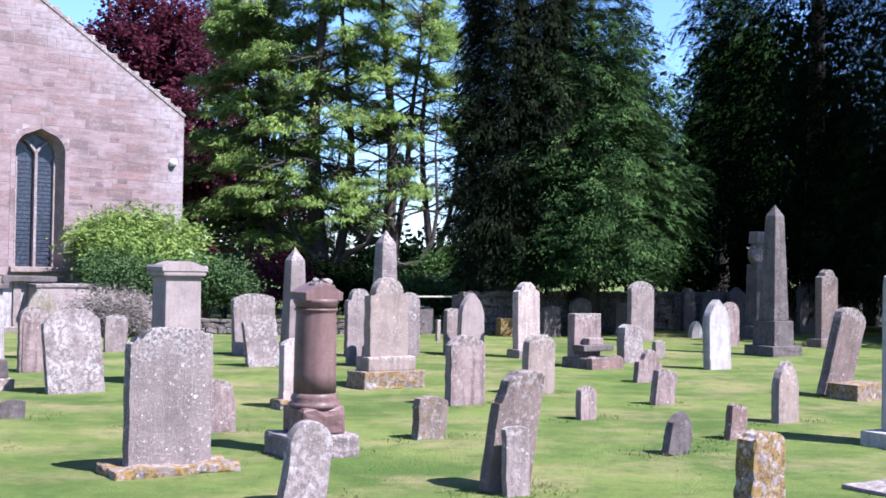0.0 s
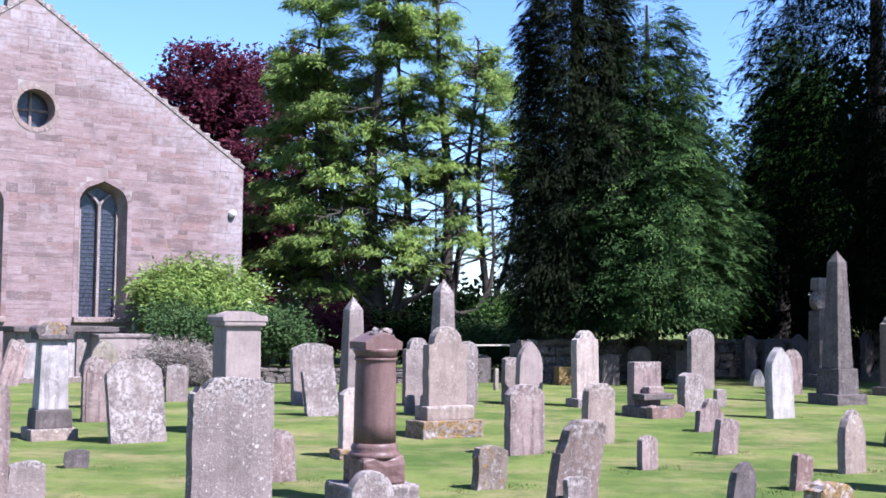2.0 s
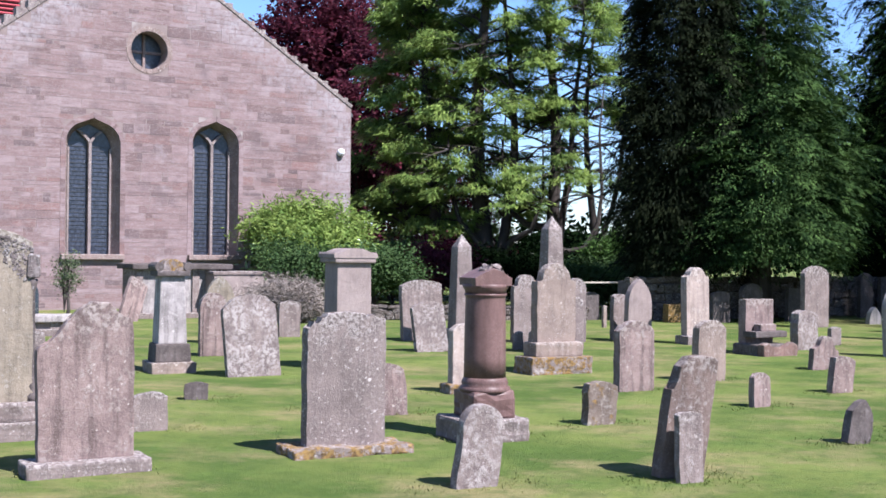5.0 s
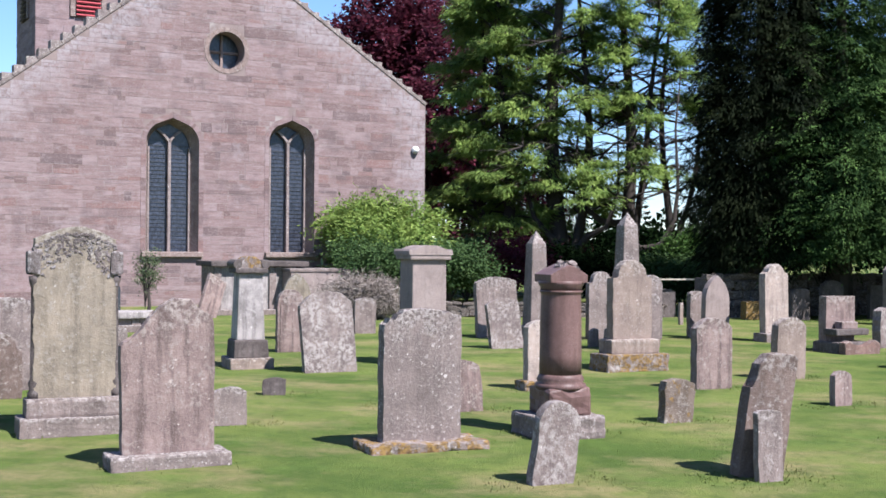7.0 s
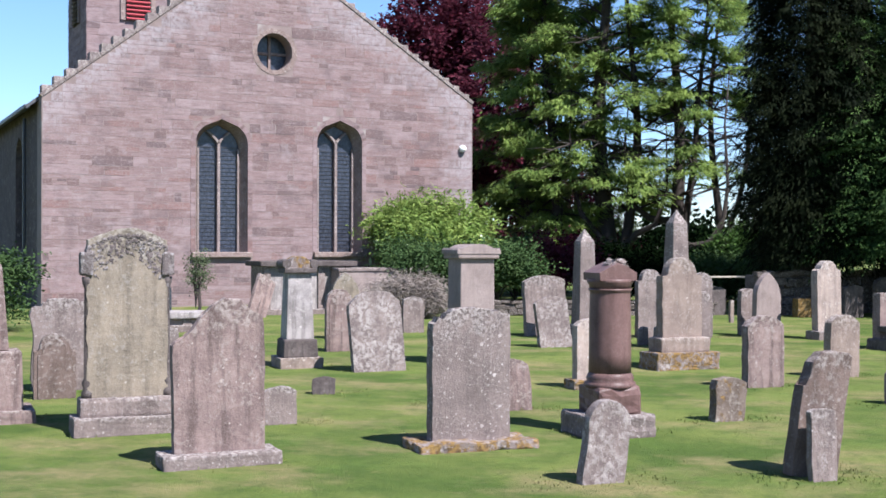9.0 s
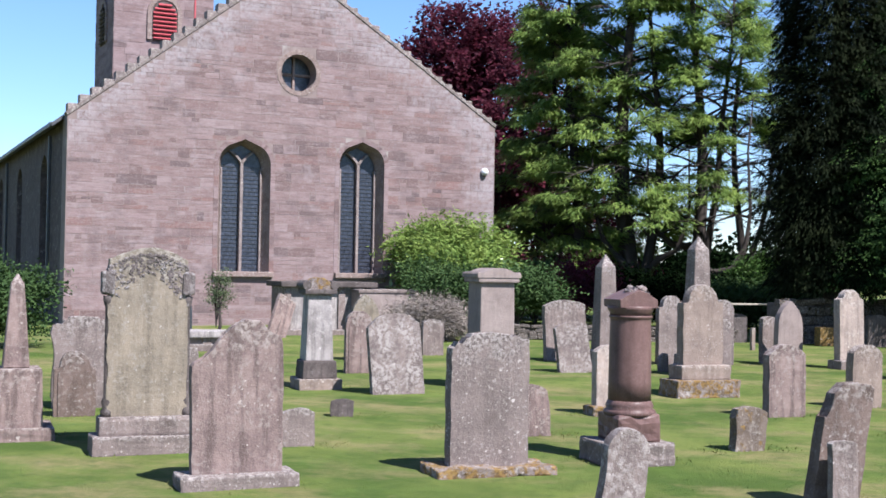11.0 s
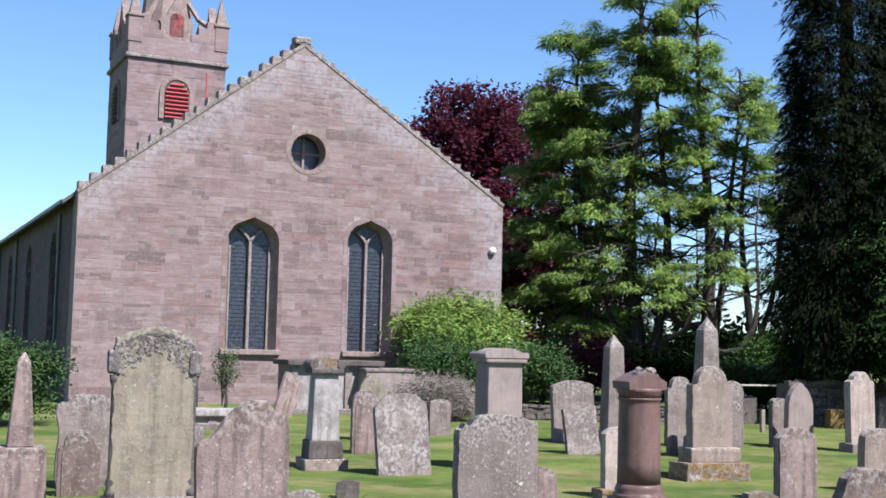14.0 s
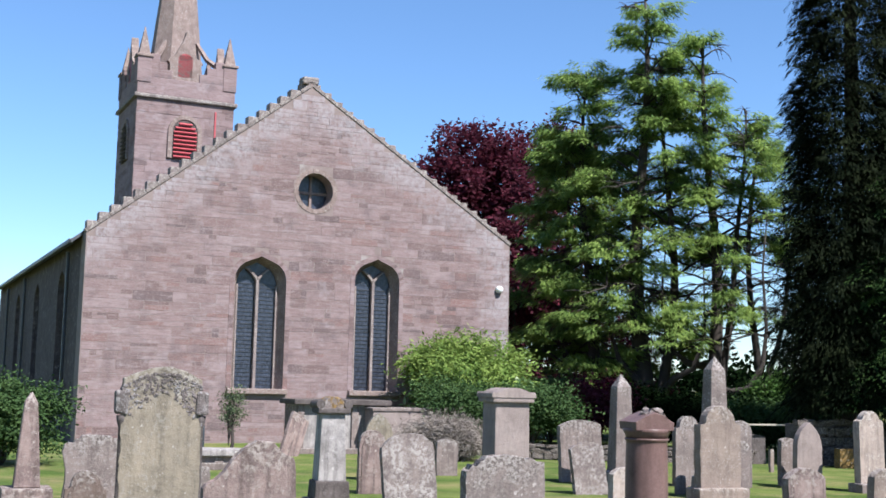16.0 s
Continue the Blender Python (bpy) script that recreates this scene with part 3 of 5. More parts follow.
def ring_stones(parent, material, inner, outer, y0, y1, gap=0.006):
    """Dressed stones between two outlines of as many points, each a piece of its own."""
    for k in range(len(inner) - 1):
        a, b, c, d = (Vector((p[0], 0, p[1])) for p in (inner[k], inner[k + 1], outer[k + 1], outer[k]))
        mid = (a + b + c + d) / 4
        q = [mid + (p - mid) * (1 - gap / max((p - mid).length, 0.02)) for p in (a, b, c, d)]
        bm = bmesh.new()
        f = [bm.verts.new((p.x, y0, p.z)) for p in q]
        g = [bm.verts.new((p.x, y1, p.z)) for p in q]
        bm.faces.new(f)
        bm.faces.new(g[::-1])
        for i in range(4):
            bm.faces.new((f[i], g[i], g[(i + 1) % 4], f[(i + 1) % 4]))
        part("surround_stone", bm, material, parent)


def jambed(pts, courses):
    """An outline whose straight sides are cut into courses, for jamb stones."""
    rise = [(pts[0][0], pts[0][1] + (pts[1][1] - pts[0][1]) * k / courses) for k in range(courses)]
    fall = [(pts[-1][0], pts[-2][1] + (pts[-1][1] - pts[-2][1]) * k / courses) for k in range(1, courses + 1)]
    return rise + pts[1:-1] + fall


church = tagged(new("church"), "red sandstone church with crow-stepped gable and spire", "church")
church.matrix_basis = CH
opening = [arch_points(cx, w, W_Z0, top) for cx, w, top in WINDOWS]
rose_hole = arc(ROSE[0], ROSE[1], ROSE[2], 0, 345, 23)
gable_line = [(0, -0.1), (0, EAVE_A), (APEX_X, APEX_Z), (GABLE_W, EAVE_B), (GABLE_W, -0.1)]
gable = part("gable_wall", holed_wall(gable_line, opening + [rose_hole], 0.0, 0.7), MORTAR, church, "coursed red sandstone gable wall")


def gable_span(z):
    a = 0 if z < EAVE_A else APEX_X * (z - EAVE_A) / (APEX_Z - EAVE_A)
    b = GABLE_W if z < EAVE_B else GABLE_W - (GABLE_W - APEX_X) * (z - EAVE_B) / (APEX_Z - EAVE_B)
    return a, b


def arch_half(w, top, z0, z):
    """Half the width that an arched opening with its surround takes at a height."""
    if z < z0 or z > top:
        return 0
    pts = arch_points(0, w, z0, top)
    for (ax, az), (bx, bz) in zip(pts, pts[1:11]):
        if az <= z <= bz and bz > az:
            return -(ax + (bx - ax) * (z - az) / (bz - az))
    return 0


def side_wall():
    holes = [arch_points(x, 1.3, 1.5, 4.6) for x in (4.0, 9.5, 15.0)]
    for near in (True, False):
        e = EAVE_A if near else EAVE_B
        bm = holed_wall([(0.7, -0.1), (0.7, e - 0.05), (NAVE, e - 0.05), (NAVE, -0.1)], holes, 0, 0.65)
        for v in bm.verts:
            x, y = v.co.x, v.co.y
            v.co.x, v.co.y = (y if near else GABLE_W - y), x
        part("side_wall", bm, SHADED_SIDE_STONE, church, "side wall with shade in its stone and pointed windows")
    for x in (4.0, 9.5, 15.0):
        w = part("side_window", slab([(p[0] - x, p[1] - 1.5) for p in arch_points(x, 1.3, 1.5, 4.6)], 0.04, 0, 0), GLASS, church)
        w.matrix_basis = pose(0.3, x, 1.5, 0, 0, 90)
    bm = holed_wall(gable_line, [], NAVE - 0.6, NAVE)
    part("far_gable", bm, ASHLAR, church)


side_wall()


def roof_half(x0, z0, sign):
    bm = bmesh.new()
    o = -0.3 * sign
    slope = (APEX_Z - z0) / abs(APEX_X - x0)
    a, b = (x0 + o, z0 - 0.3 * slope), (APEX_X, APEX_Z - 0.12)
    pts = [(a[0], 0.45, a[1] - 0.1), (b[0], 0.45, b[1]), (b[0], NAVE - 0.4, b[1]), (a[0], NAVE - 0.4, a[1] - 0.1)]
    lo = [bm.verts.new(p) for p in pts]
    hi = [bm.verts.new((p[0], p[1], p[2] + 0.1)) for p in pts]
    bm.faces.new(lo)
    bm.faces.new(hi[::-1])
    for k in range(4):
        bm.faces.new((lo[k], hi[k], hi[(k + 1) % 4], lo[(k + 1) % 4]))
    return bm


part("roof", roof_half(0, EAVE_A, 1), SLATES, church, "dark slate roof slope")
part("roof", roof_half(GABLE_W, EAVE_B, -1), SLATES, church, "dark slate roof slope")
part("gutter", box(0.14, NAVE - 1.0, 0.12, -0.28, NAVE / 2, EAVE_A - 0.34, 0.03), IRON, church)
for gy in (2.2, 12.2, 17.8):
    part("downpipe", box(0.09, 0.09, EAVE_A - 0.4, -0.1, gy, 0, 0.03), IRON, church)

for (cx, w, top), pts in zip(WINDOWS, opening):
    win = part("window_frame", slab([(p[0] - cx, p[1] - W_Z0) for p in arch_points(cx, w + 0.0, W_Z0, top)], 0.02, 0, 0), GLASS, church, "dark leaded glass in a pointed stone window")
    win.matrix_basis = pose(cx, 0.42, W_Z0)
    out = arch_points(cx, w + 0.26, W_Z0, top + 0.15)
    ring_stones(church, ASHLAR, jambed(pts, 9), jambed(out, 9), -0.012, 0.05, 0.003)
    ht = top - W_Z0
    # splayed jambs, mullion and the two small arches over the lights
    bm = bmesh.new()
    ins = [((p[0] - cx) * 0.80 + cx, (p[1] - W_Z0) * 0.965 + W_Z0) for p in pts]
    for k in range(len(pts) - 1):
        q = [(pts[k], 0.06), (pts[k + 1], 0.06), (ins[k + 1], 0.36), (ins[k], 0.36)]
        bm.faces.new([bm.verts.new((p[0], y, p[1])) for p, y in q])
        q = [(ins[k], 0.36), (ins[k + 1], 0.36), (ins[k + 1], 0.5), (ins[k], 0.5)]
        bm.faces.new([bm.verts.new((p[0], y, p[1])) for p, y in q])
    bmesh.ops.remove_doubles(bm, verts=bm.verts, dist=0.001)
    part("jamb", bm, DRESSED, win).matrix_basis = pose(-cx, -0.42, -W_Z0)
    fork = ht - 0.62
    part("mullion", box(0.085, 0.14, fork + 0.02, 0, -0.07, 0, 0.02), MULLION, win)
    for s in (-1, 1):
        # each arm of the Y curves out to meet the arch
        arm = [(s * (0.0 + 0.30 * q ** 1.35), fork + 0.31 * q) for q in np.linspace(0, 1, 7)]
        bm = bmesh.new()
        rings = [[bm.verts.new((x + dx, y, z)) for dx, y in ((-0.042, -0.14), (0.042, -0.14), (0.042, 0.0), (-0.042, 0.0))] for x, z in arm]
        for ra, rb in zip(rings, rings[1:]):
            for k in range(4):
                bm.faces.new((ra[k], ra[(k + 1) % 4], rb[(k + 1) % 4], rb[k]))
        bm.faces.new(rings[0][::-1])
        bm.faces.new(rings[-1])
        part("tracery_arm", bm, MULLION, win, "curved stone arm of the forked mullion")
        # narrow inner frame along the jamb
        part("frame_strip", box(0.05, 0.1, ht - 0.75, s * (w * 0.4 - 0.02), -0.05, 0, 0.015), MULLION, win)
    for k in range(1, 27):
        part("saddle_bar", box(w * 0.8, 0.012, 0.014, 0, -0.018, 0.108 * k, 0.0), IRON, win)
    bm = box(w + 0.22, 0.5, 0.14, cx, 0.12, W_Z0 - 0.13, 0.02)
    part("sill", bm, DRESSED, church, "sloping dressed stone window sill")

ring_stones(church, DRESSED, arc(*ROSE, 0, 360, 22), arc(ROSE[0], ROSE[1], ROSE[2] + 0.13, 0, 360, 22), -0.012, 0.1, 0.004)
rose = part("window_frame", lathe([(ROSE[2], 0), (ROSE[2], 0.02)], 24), GLASS, church, "round window of dark glass")
rose.matrix_basis = pose(ROSE[0], 0.52, ROSE[1], 90, 0, 0)
part("glazing_bar", box(0.07, 2 * ROSE[2], 0.06, 0, 0, 0.02, 0.01), DRESSED, rose)
part("glazing_bar", box(2 * ROSE[2], 0.07, 0.055, 0, 0, 0.02, 0.01), DRESSED, rose)

# crow steps and the sloping skew stones in front of them
for x0, z0, n in ((0, EAVE_A, 20), (GABLE_W, EAVE_B, 19)):
    dx, dz = APEX_X - x0, APEX_Z - z0
    ang = math.degrees(math.atan2(dz, abs(dx)))
    run = math.hypot(dx, dz) / n
    for k in range(n):
        u = (k + 0.5) / n
        st = part("crow_step", box(abs(dx) / n * 0.86, 0.34, 0.24, 0, 0, 0, 0.02), COPING, church)
        st.matrix_basis = pose(x0 + dx * u, 0.32, z0 + dz * u - 0.1 + random.uniform(-0.015, 0.015))
        sk = part("skew_stone", box(run * 0.985, 0.26, 0.1, 0, 0, 0, 0.015), COPING, church)
        sk.matrix_basis = pose(x0 + dx * u, 0.105, z0 + dz * u - 0.09, 0, -ang if x0 == 0 else ang, 0)
part("apex_stone", box(0.46, 0.46, 0.22, APEX_X - 0.02, 0.25, APEX_Z - 0.02, 0.07, rough=0.02, cuts=1), COPING, church)
lamp = tagged(new("flood_lamp"), "small white round flood lamp on the gable wall", "lamp")
lamp.matrix_basis = CH @ pose(11.78, -0.05, 4.45)
part("housing", lathe([(0.02, -0.11), (0.085, -0.09), (0.12, 0), (0.085, 0.08), (0.02, 0.1)], 16), WHITE_PLASTIC, lamp, smooth=True)
part("bracket", box(0.05, 0.16, 0.05, 0, 0.04, 0.02, 0.01), WHITE_PLASTIC, lamp)


# tower and spire at the nave's far end
def tower():
    T = Vector((6.01, 18.0, 0))
    tw = 3.9
    part("tower", box(tw, tw, 12.7, T.x, T.y, 0, 0.03), TOWER_STONE, church, "square sandstone bell tower")
    part("string_course", box(tw + 0.26, tw + 0.26, 0.16, T.x, T.y, 12.68, 0.05), COPING, church)
    part("parapet_base", box(tw + 0.05, tw + 0.05, 0.7, T.x, T.y, 12.85, 0.03), TOWER_STONE, church)
    f = -tw / 2 - 0.02
    for face in range(4):
        F = pose(T.x, T.y, 0, 0, 0, 90 * face)
        for k, (mx, mh) in enumerate(((-1.3, 0.95), (-1.02, 0.66), (-0.8, 0.36), (0.66, 0.36), (0.96, 0.66), (1.3, 0.95))):
            part("merlon", box(0.36, 0.34, mh, 0, 0, 0, 0.03), TOWER_STONE, church).matrix_basis = F @ pose(mx, f + 0.16, 13.53)
        gab = slab([(-0.62, 0), (-0.62, 0.95), (-0.72, 1.0), (-0.66, 1.12), (-0.46, 1.18), (-0.3, 1.5), (-0.16, 1.78), (-0.06, 1.98), (-0.03, 2.2), (0, 2.3), (0.03, 2.2), (0.06, 1.98), (0.16, 1.78), (0.3, 1.5), (0.46, 1.18), (0.66, 1.12), (0.72, 1.0), (0.62, 0.95), (0.62, 0)], 0.3, 0.03, 0.006)
        part("gablet", gab, DRESSED, church).matrix_basis = F @ pose(-0.1, f + 0.2, 13.3)
        part("clock_panel", slab([(p[0], p[1]) for p in arch_points(0, 0.58, 0, 1.0)], 0.06, 0.01, 0), RED_PAINT, church, "pointed red painted panel").matrix_basis = F @ pose(-0.1, f + 0.08, 13.68)
        lou = part("louvre", slab([(-0.5, 0)] + arc(0, 1.1, 0.5, 180, 0, 10) + [(0.5, 0)], 0.05, 0.005, 0), DARK, church, "red painted louvred belfry opening")
        lou.matrix_basis = F @ pose(0, f - 0.005, 10.35)
        for j in range(9):
            hw = 0.46 if j < 7 else (0.4 if j == 7 else 0.26)
            # slats off the front face swap red for dark: shade as colour
            part("louvre_slat", box(2 * hw, 0.14, 0.06, 0, -0.05, 0, 0.0), RED_PAINT if face == 0 else DARK, lou).matrix_basis = pose(0, 0, 0.08 + 0.165 * j, 35, 0, 0)
        i, o = [(-0.5, 0)] + arc(0, 1.1, 0.5, 180, 0, 10) + [(0.5, 0)], [(-0.68, 0)] + arc(0, 1.1, 0.68, 180, 0, 10) + [(0.68, 0)]
        ring_stones(lou, DRESSED, i, o, -0.06, 0.04, 0.004)
    part("red_strip", box(0.07, 0.05, 1.1, T.x + 1.2, T.y + f, 11.3, 0.01), RED_PAINT, church)
    for sx in (-1, 1):
        for sy in (-1, 1):
            px, py = T.x + sx * (tw / 2 - 0.22), T.y + sy * (tw / 2 - 0.22)
            pin = part("pinnacle", box(0.56, 0.56, 1.05, 0, 0, 0, 0.03), TOWER_STONE, church)
            pin.matrix_basis = pose(px, py, 13.3)
            bm = bmesh.new()
            tube(bm, [Vector((px - sx * 0.2, py - sy * 0.2, 14.25)), Vector((T.x + sx * 1.0, T.y + sy * 1.0, 14.75)), Vector((T.x + sx * 0.62, T.y + sy * 0.62, 15.5))], [0.13, 0.11, 0.09], 4)
            part("flying_strut", bm, DRESSED, church)
            part("cap", box(0.66, 0.66, 0.1, 0, 0, 1.02, 0.02), DRESSED, pin)
            part("spirelet", lathe([(0.33, 0), (0.03, 1.15), (0.01, 1.2)], 4, 0, 0, 1.1), DRESSED, pin)
    part("spire", lathe([(1.24, 0), (1.1, 1.2), (0.05, 11.0), (0.01, 11.1)], 8, T.x - 0.1, T.y, 13.3), DRESSED, church, "octagonal stone spire")


tower()


# ---------------------------------------------------------------- headstones near the camera
def grey_slab():
    ob = headstone("grey slab headstone with notched shoulders and white lichen spots", -2.07, 9.2, 0.66, 1.1, "notched", GREY_LICHEN, 0.13, yaw=35, plinth=None, wear=0.006)
    part("footing", box(1.0, 0.44, 0.085, 0.02, 0, 0, 0.02, rough=0.032, cuts=8), MOSSY, ob, "broken mossy footing stone")


grey_slab()


def ornate():
    ob = new("headstone")
    stand(ob, -5.05, 9.2, 36, 0, 0.5, -0.02)
    part("plinth", box(0.92, 0.42, 0.17, bevel=0.02, cuts=2, rough=0.012), GREY_LICHEN, ob)
    part("upper_plinth", box(0.8, 0.32, 0.16, 0, 0, 0.165, 0.03, cuts=1, rough=0.006), GREY, ob)
    part("slab", slab(outline("crest", 0.66, 1.44), 0.13, 0.014, 0.01, 0, 0.31), OLIVE, ob, "algae-green face stone")
    for s in (-1, 1):
        part("colonnette", lathe([(0.05, 0), (0.05, 0.05), (0.032, 0.08), (0.045, 0.13), (0.027, 0.17), (0.024, 0.92), (0.04, 0.97), (0.045, 1.02)], 12, s * 0.33, -0.03, 0.32), DARK, ob, smooth=True)
        part("bracket", box(0.11, 0.16, 0.2, s * 0.335, -0.01, 1.35, 0.025, cuts=1, rough=0.008), CRUST, ob)
    rnd = random.Random(4)
    crest = bmesh.new()
    for k in range(420):
        u = rnd.uniform(-1, 1)
        deep = rnd.random() ** 1.8 * (0.16 + 0.2 * abs(u))
        size = rnd.uniform(0.009, 0.026)
        q = box(size * 1.2, rnd.uniform(0.132, 0.146), size, u * 0.335, 0, 1.69 - 0.12 * u * u - deep, 0.007, rough=0.006)
        tmp = bpy.data.meshes.new("bud")
        q.to_mesh(tmp)
        q.free()
        crest.from_mesh(tmp)
        bpy.data.meshes.remove(tmp)
    part("carved_crest", crest, CRUST, ob, "lichen-crusted carved leaf crest")
    tagged(ob, "tall ornate headstone with carved crusted crest and colonnettes", "gravestone", "gravestones in the churchyard")


ornate()
headstone("brown sandstone headstone with curved shoulders on low plinth", -3.66, 8.0, 0.66, 1.2, "worn", BROWN, 0.11, 37, 0.5, 0.5, (0.86, 0.34, 0.1), 0.006, GREY_LICHEN)
headstone("small lichened round-topped headstone tilted in the grass", -0.9, 8.0, 0.31, 0.56, "round", LICHEN, 0.1, 33, -7.5, 0)


def pair():
    headstone("tall brown headstone leaning with a sloped shoulder", 0.48, 8.66, 0.37, 0.88, "slant", DARK_BROWN, 0.11, 33, -9.5, 0.5, wear=0.006)
    headstone("small grey headstone propped against a larger one", 0.56, 8.46, 0.2, 0.49, "low", GREY, 0.06, 33, 0, 3)


pair()


def column():
    ob = new("column_monument")
    stand(ob, -1.06, 10.2, 33, 0, 0, -0.02)
    part("base_block", box(0.62, 0.56, 0.2, -0.02, 0, 0, 0.025, rough=0.014, cuts=3), GREY_LICHEN, ob, "chipped grey base block")
    part("pedestal", box(0.4, 0.4, 0.24, 0.0, 0, 0.19, 0.03, rough=0.014, cuts=3), GRANITE, ob)
    part("moulding", lathe([(0.21, 0.41), (0.225, 0.43), (0.215, 0.455), (0.195, 0.465), (0.205, 0.49), (0.19, 0.52), (0.18, 0.54)], 32), GRANITE, ob, smooth=True)
    part("shaft", lathe([(0.182, 0.53), (0.18, 0.7), (0.178, 0.95), (0.172, 1.2), (0.172, 1.225), (0.185, 1.235), (0.185, 1.25)], 36), GRANITE, ob, "polished red granite shaft", smooth=True)
    part("necking", lathe([(0.175, 1.25), (0.18, 1.28), (0.195, 1.3), (0.2, 1.33)], 32), GRANITE, ob, smooth=True)
    bm = slab([(-0.175, 0), (-0.175, 0.07), (0, 0.15), (0.175, 0.07), (0.175, 0)], 0.32, 0.012, 0.006, 0, 1.32)
    part("capital", bm, GRANITE, ob, "broken gabled capital")
    for k in range(3):
        part("broken_chip", box(0.12, 0.16, 0.06, 0.0 + 0.05 * k, 0.04 * k - 0.05, 1.40 + 0.03 * (k % 2), 0.02, rough=0.03, cuts=2), GREY, ob)
    tagged(ob, "broken red granite column monument on a square base", "monument", "gravestones in the churchyard")


column()


def pedestal(label, x, y, w, h, material, yaw=33, scroll=True, foot=True, lower_mat=None):
    """A square tapering pedestal tomb with a moulded cap."""
    ob = new("pedestal_monument")
    stand(ob, x, y, yaw, 0, 0, -0.02)
    z = 0
    if foot:
        part("step", box(w * 1.56, w * 1.56, 0.16, bevel=0.02, rough=0.01, cuts=2), TAN, ob)
        part("base", box(w * 1.26, w * 1.26, 0.24, 0, 0, 0.155, 0.025, top=0.94), lower_mat or material, ob)
        z = 0.39
    cap = 0.3 if scroll else 0.17
    part("die", box(w, w, h - cap - z, 0, 0, z, 0.015, top=0.84 if scroll else 0.95), material, ob)
    part("cornice", box(w * 1.16, w * 1.16, 0.07, 0, 0, h - cap - 0.005, 0.02), lower_mat or material, ob)
    if scroll:
        for s in (-1, 1):
            ring = [(s * w * 0.5 + 0.06 * math.cos(t), 0.055 - s * 0.06 * math.sin(t)) for t in np.linspace(0, 2 * math.pi, 14, endpoint=False)]
            part("corner_scroll", slab(ring, w * 1.12, 0.02, 0.004, 0, h - cap + 0.06), lower_mat or material, ob, "rolled stone scroll")
        bm = slab(arc(0, 0, w * 0.42, 180, 0, 14), w * 1.04, 0.02, 0.004, 0, h - cap + 0.06)
        part("arched_top", bm, MOSSY, ob)
    else:
        rise = [(x * w, 0.045 + 0.085 * math.cos(x / 0.5 * 1.57) ** 0.8) for x in np.linspace(-0.49, 0.49, 11)]
        bm = slab([(-w * 0.62, 0), (-w * 0.62, 0.05), (-w * 0.58, 0.075), (-w * 0.53, 0.05)] + rise + [(w * 0.53, 0.05), (w * 0.58, 0.075), (w * 0.62, 0.05), (w * 0.62, 0)], w * 1.2, 0.01, 0.003, 0, h - cap + 0.06)
        part("pediment", bm, material, ob)
    return tagged(ob, label, "monument", "gravestones in the churchyard")


pedestal("white panelled pedestal tomb with scrolled mossy cap", -5.62, 14.75, 0.37, 1.56, DIRTY_WHITE, 34, True, True, DARK)
pedestal("grey square pedestal tomb with low pediment cap", -3.47, 15.6, 0.5, 1.62, SMOOTH, 34, False, False)
headstone("lichen-crusted headstone tilted to one side", -4.4, 14.45, 0.68, 1.03, "segment", LICHEN, 0.12, 35, 4, 4, wear=0.01)
headstone("grey-brown round-topped headstone with shaded edge", 0.28, 14.0, 0.48, 0.81, "segment", BROWN, 0.13, 34, 0, 0)
headstone("pale gothic headstone with side shoulders", 0.5, 21.7, 0.5, 1.14, "gothic", SMOOTH, 0.14, 34)
headstone("narrow grey headstone beside a taller one", 0.16, 22.2, 0.3, 0.84, "low", GREY, 0.12, 34)
headstone("cream tall round-headed headstone with shoulders on plinth", 1.5, 21.5, 0.5, 1.36, "eared", CREAM, 0.16, 36, 0, 1.5, (0.62, 0.36, 0.16), 0.004, GREY)
headstone("weathered round-topped headstone with rusty streaks", 1.24, 15.4, 0.44, 0.76, "segment", TAN, 0.13, 36, -1, 0, wear=0.008)
headstone("tiny round headstone in the mown grass", 1.56, 12.8, 0.24, 0.36, "segment", BROWN, 0.08, 40, 0, 2)
headstone("short mossy stub headstone with a chipped corner", -0.1, 11.2, 0.31, 0.4, "low", stone_mat("mossy_stub", (0.22, 0.18, 0.15), (0.15, 0.12, 0.1), lichen=0.3, moss=0.25), 0.12, 33, -4, 0, wear=0.012)


def bench_tomb():
    ob = new("headstone")
    stand(ob, 2.4, 19.6, 38, 0, 0, -0.02)
    part("base", box(0.72, 0.55, 0.2, bevel=0.03, cuts=2, rough=0.01), DARK, ob)
    part("slab", slab(outline("flat", 0.6, 0.72), 0.16, 0.012, 0.005, 0.12, 0.18), BROWN, ob)
    part("ledge", box(0.68, 0.3, 0.1, 0.02, -0.06, 0.3, 0.02, cuts=1, rough=0.008), DARK, ob)
    part("book_rest", box(0.34, 0.16, 0.12, 0.02, -0.06, 0.39, 0.02), BROWN, ob)
    part("fallen_scroll", slab([(-0.36, 0), (-0.36, 0.2), (-0.26, 0.24), (-0.1, 0.14), (0.12, 0.14), (0.27, 0.24), (0.36, 0.2), (0.36, 0)], 0.14, 0.02, 0.008, -0.36, 0.0), RED, ob)
    tagged(ob, "brown desk-shaped tomb with fallen scroll before it", "gravestone", "gravestones in the churchyard")


bench_tomb()
obelisk("slim dark grey obelisk behind the red column", -2.52, 20.2, 0.34, 1.92, GREY_LICHEN, 0.5, 0.3, yaw=33, taper=0.75)
headstone("grey headstone with wavy top, slightly tilted", -3.32, 21.1, 0.78, 1.08, "low", GREY, 0.14, 33, 2, 2)
headstone("white-spotted lichened headstone leaning sideways", -2.78, 18.7, 0.54, 0.8, "low", LICHEN, 0.11, 33, 7, 4, wear=0.012)
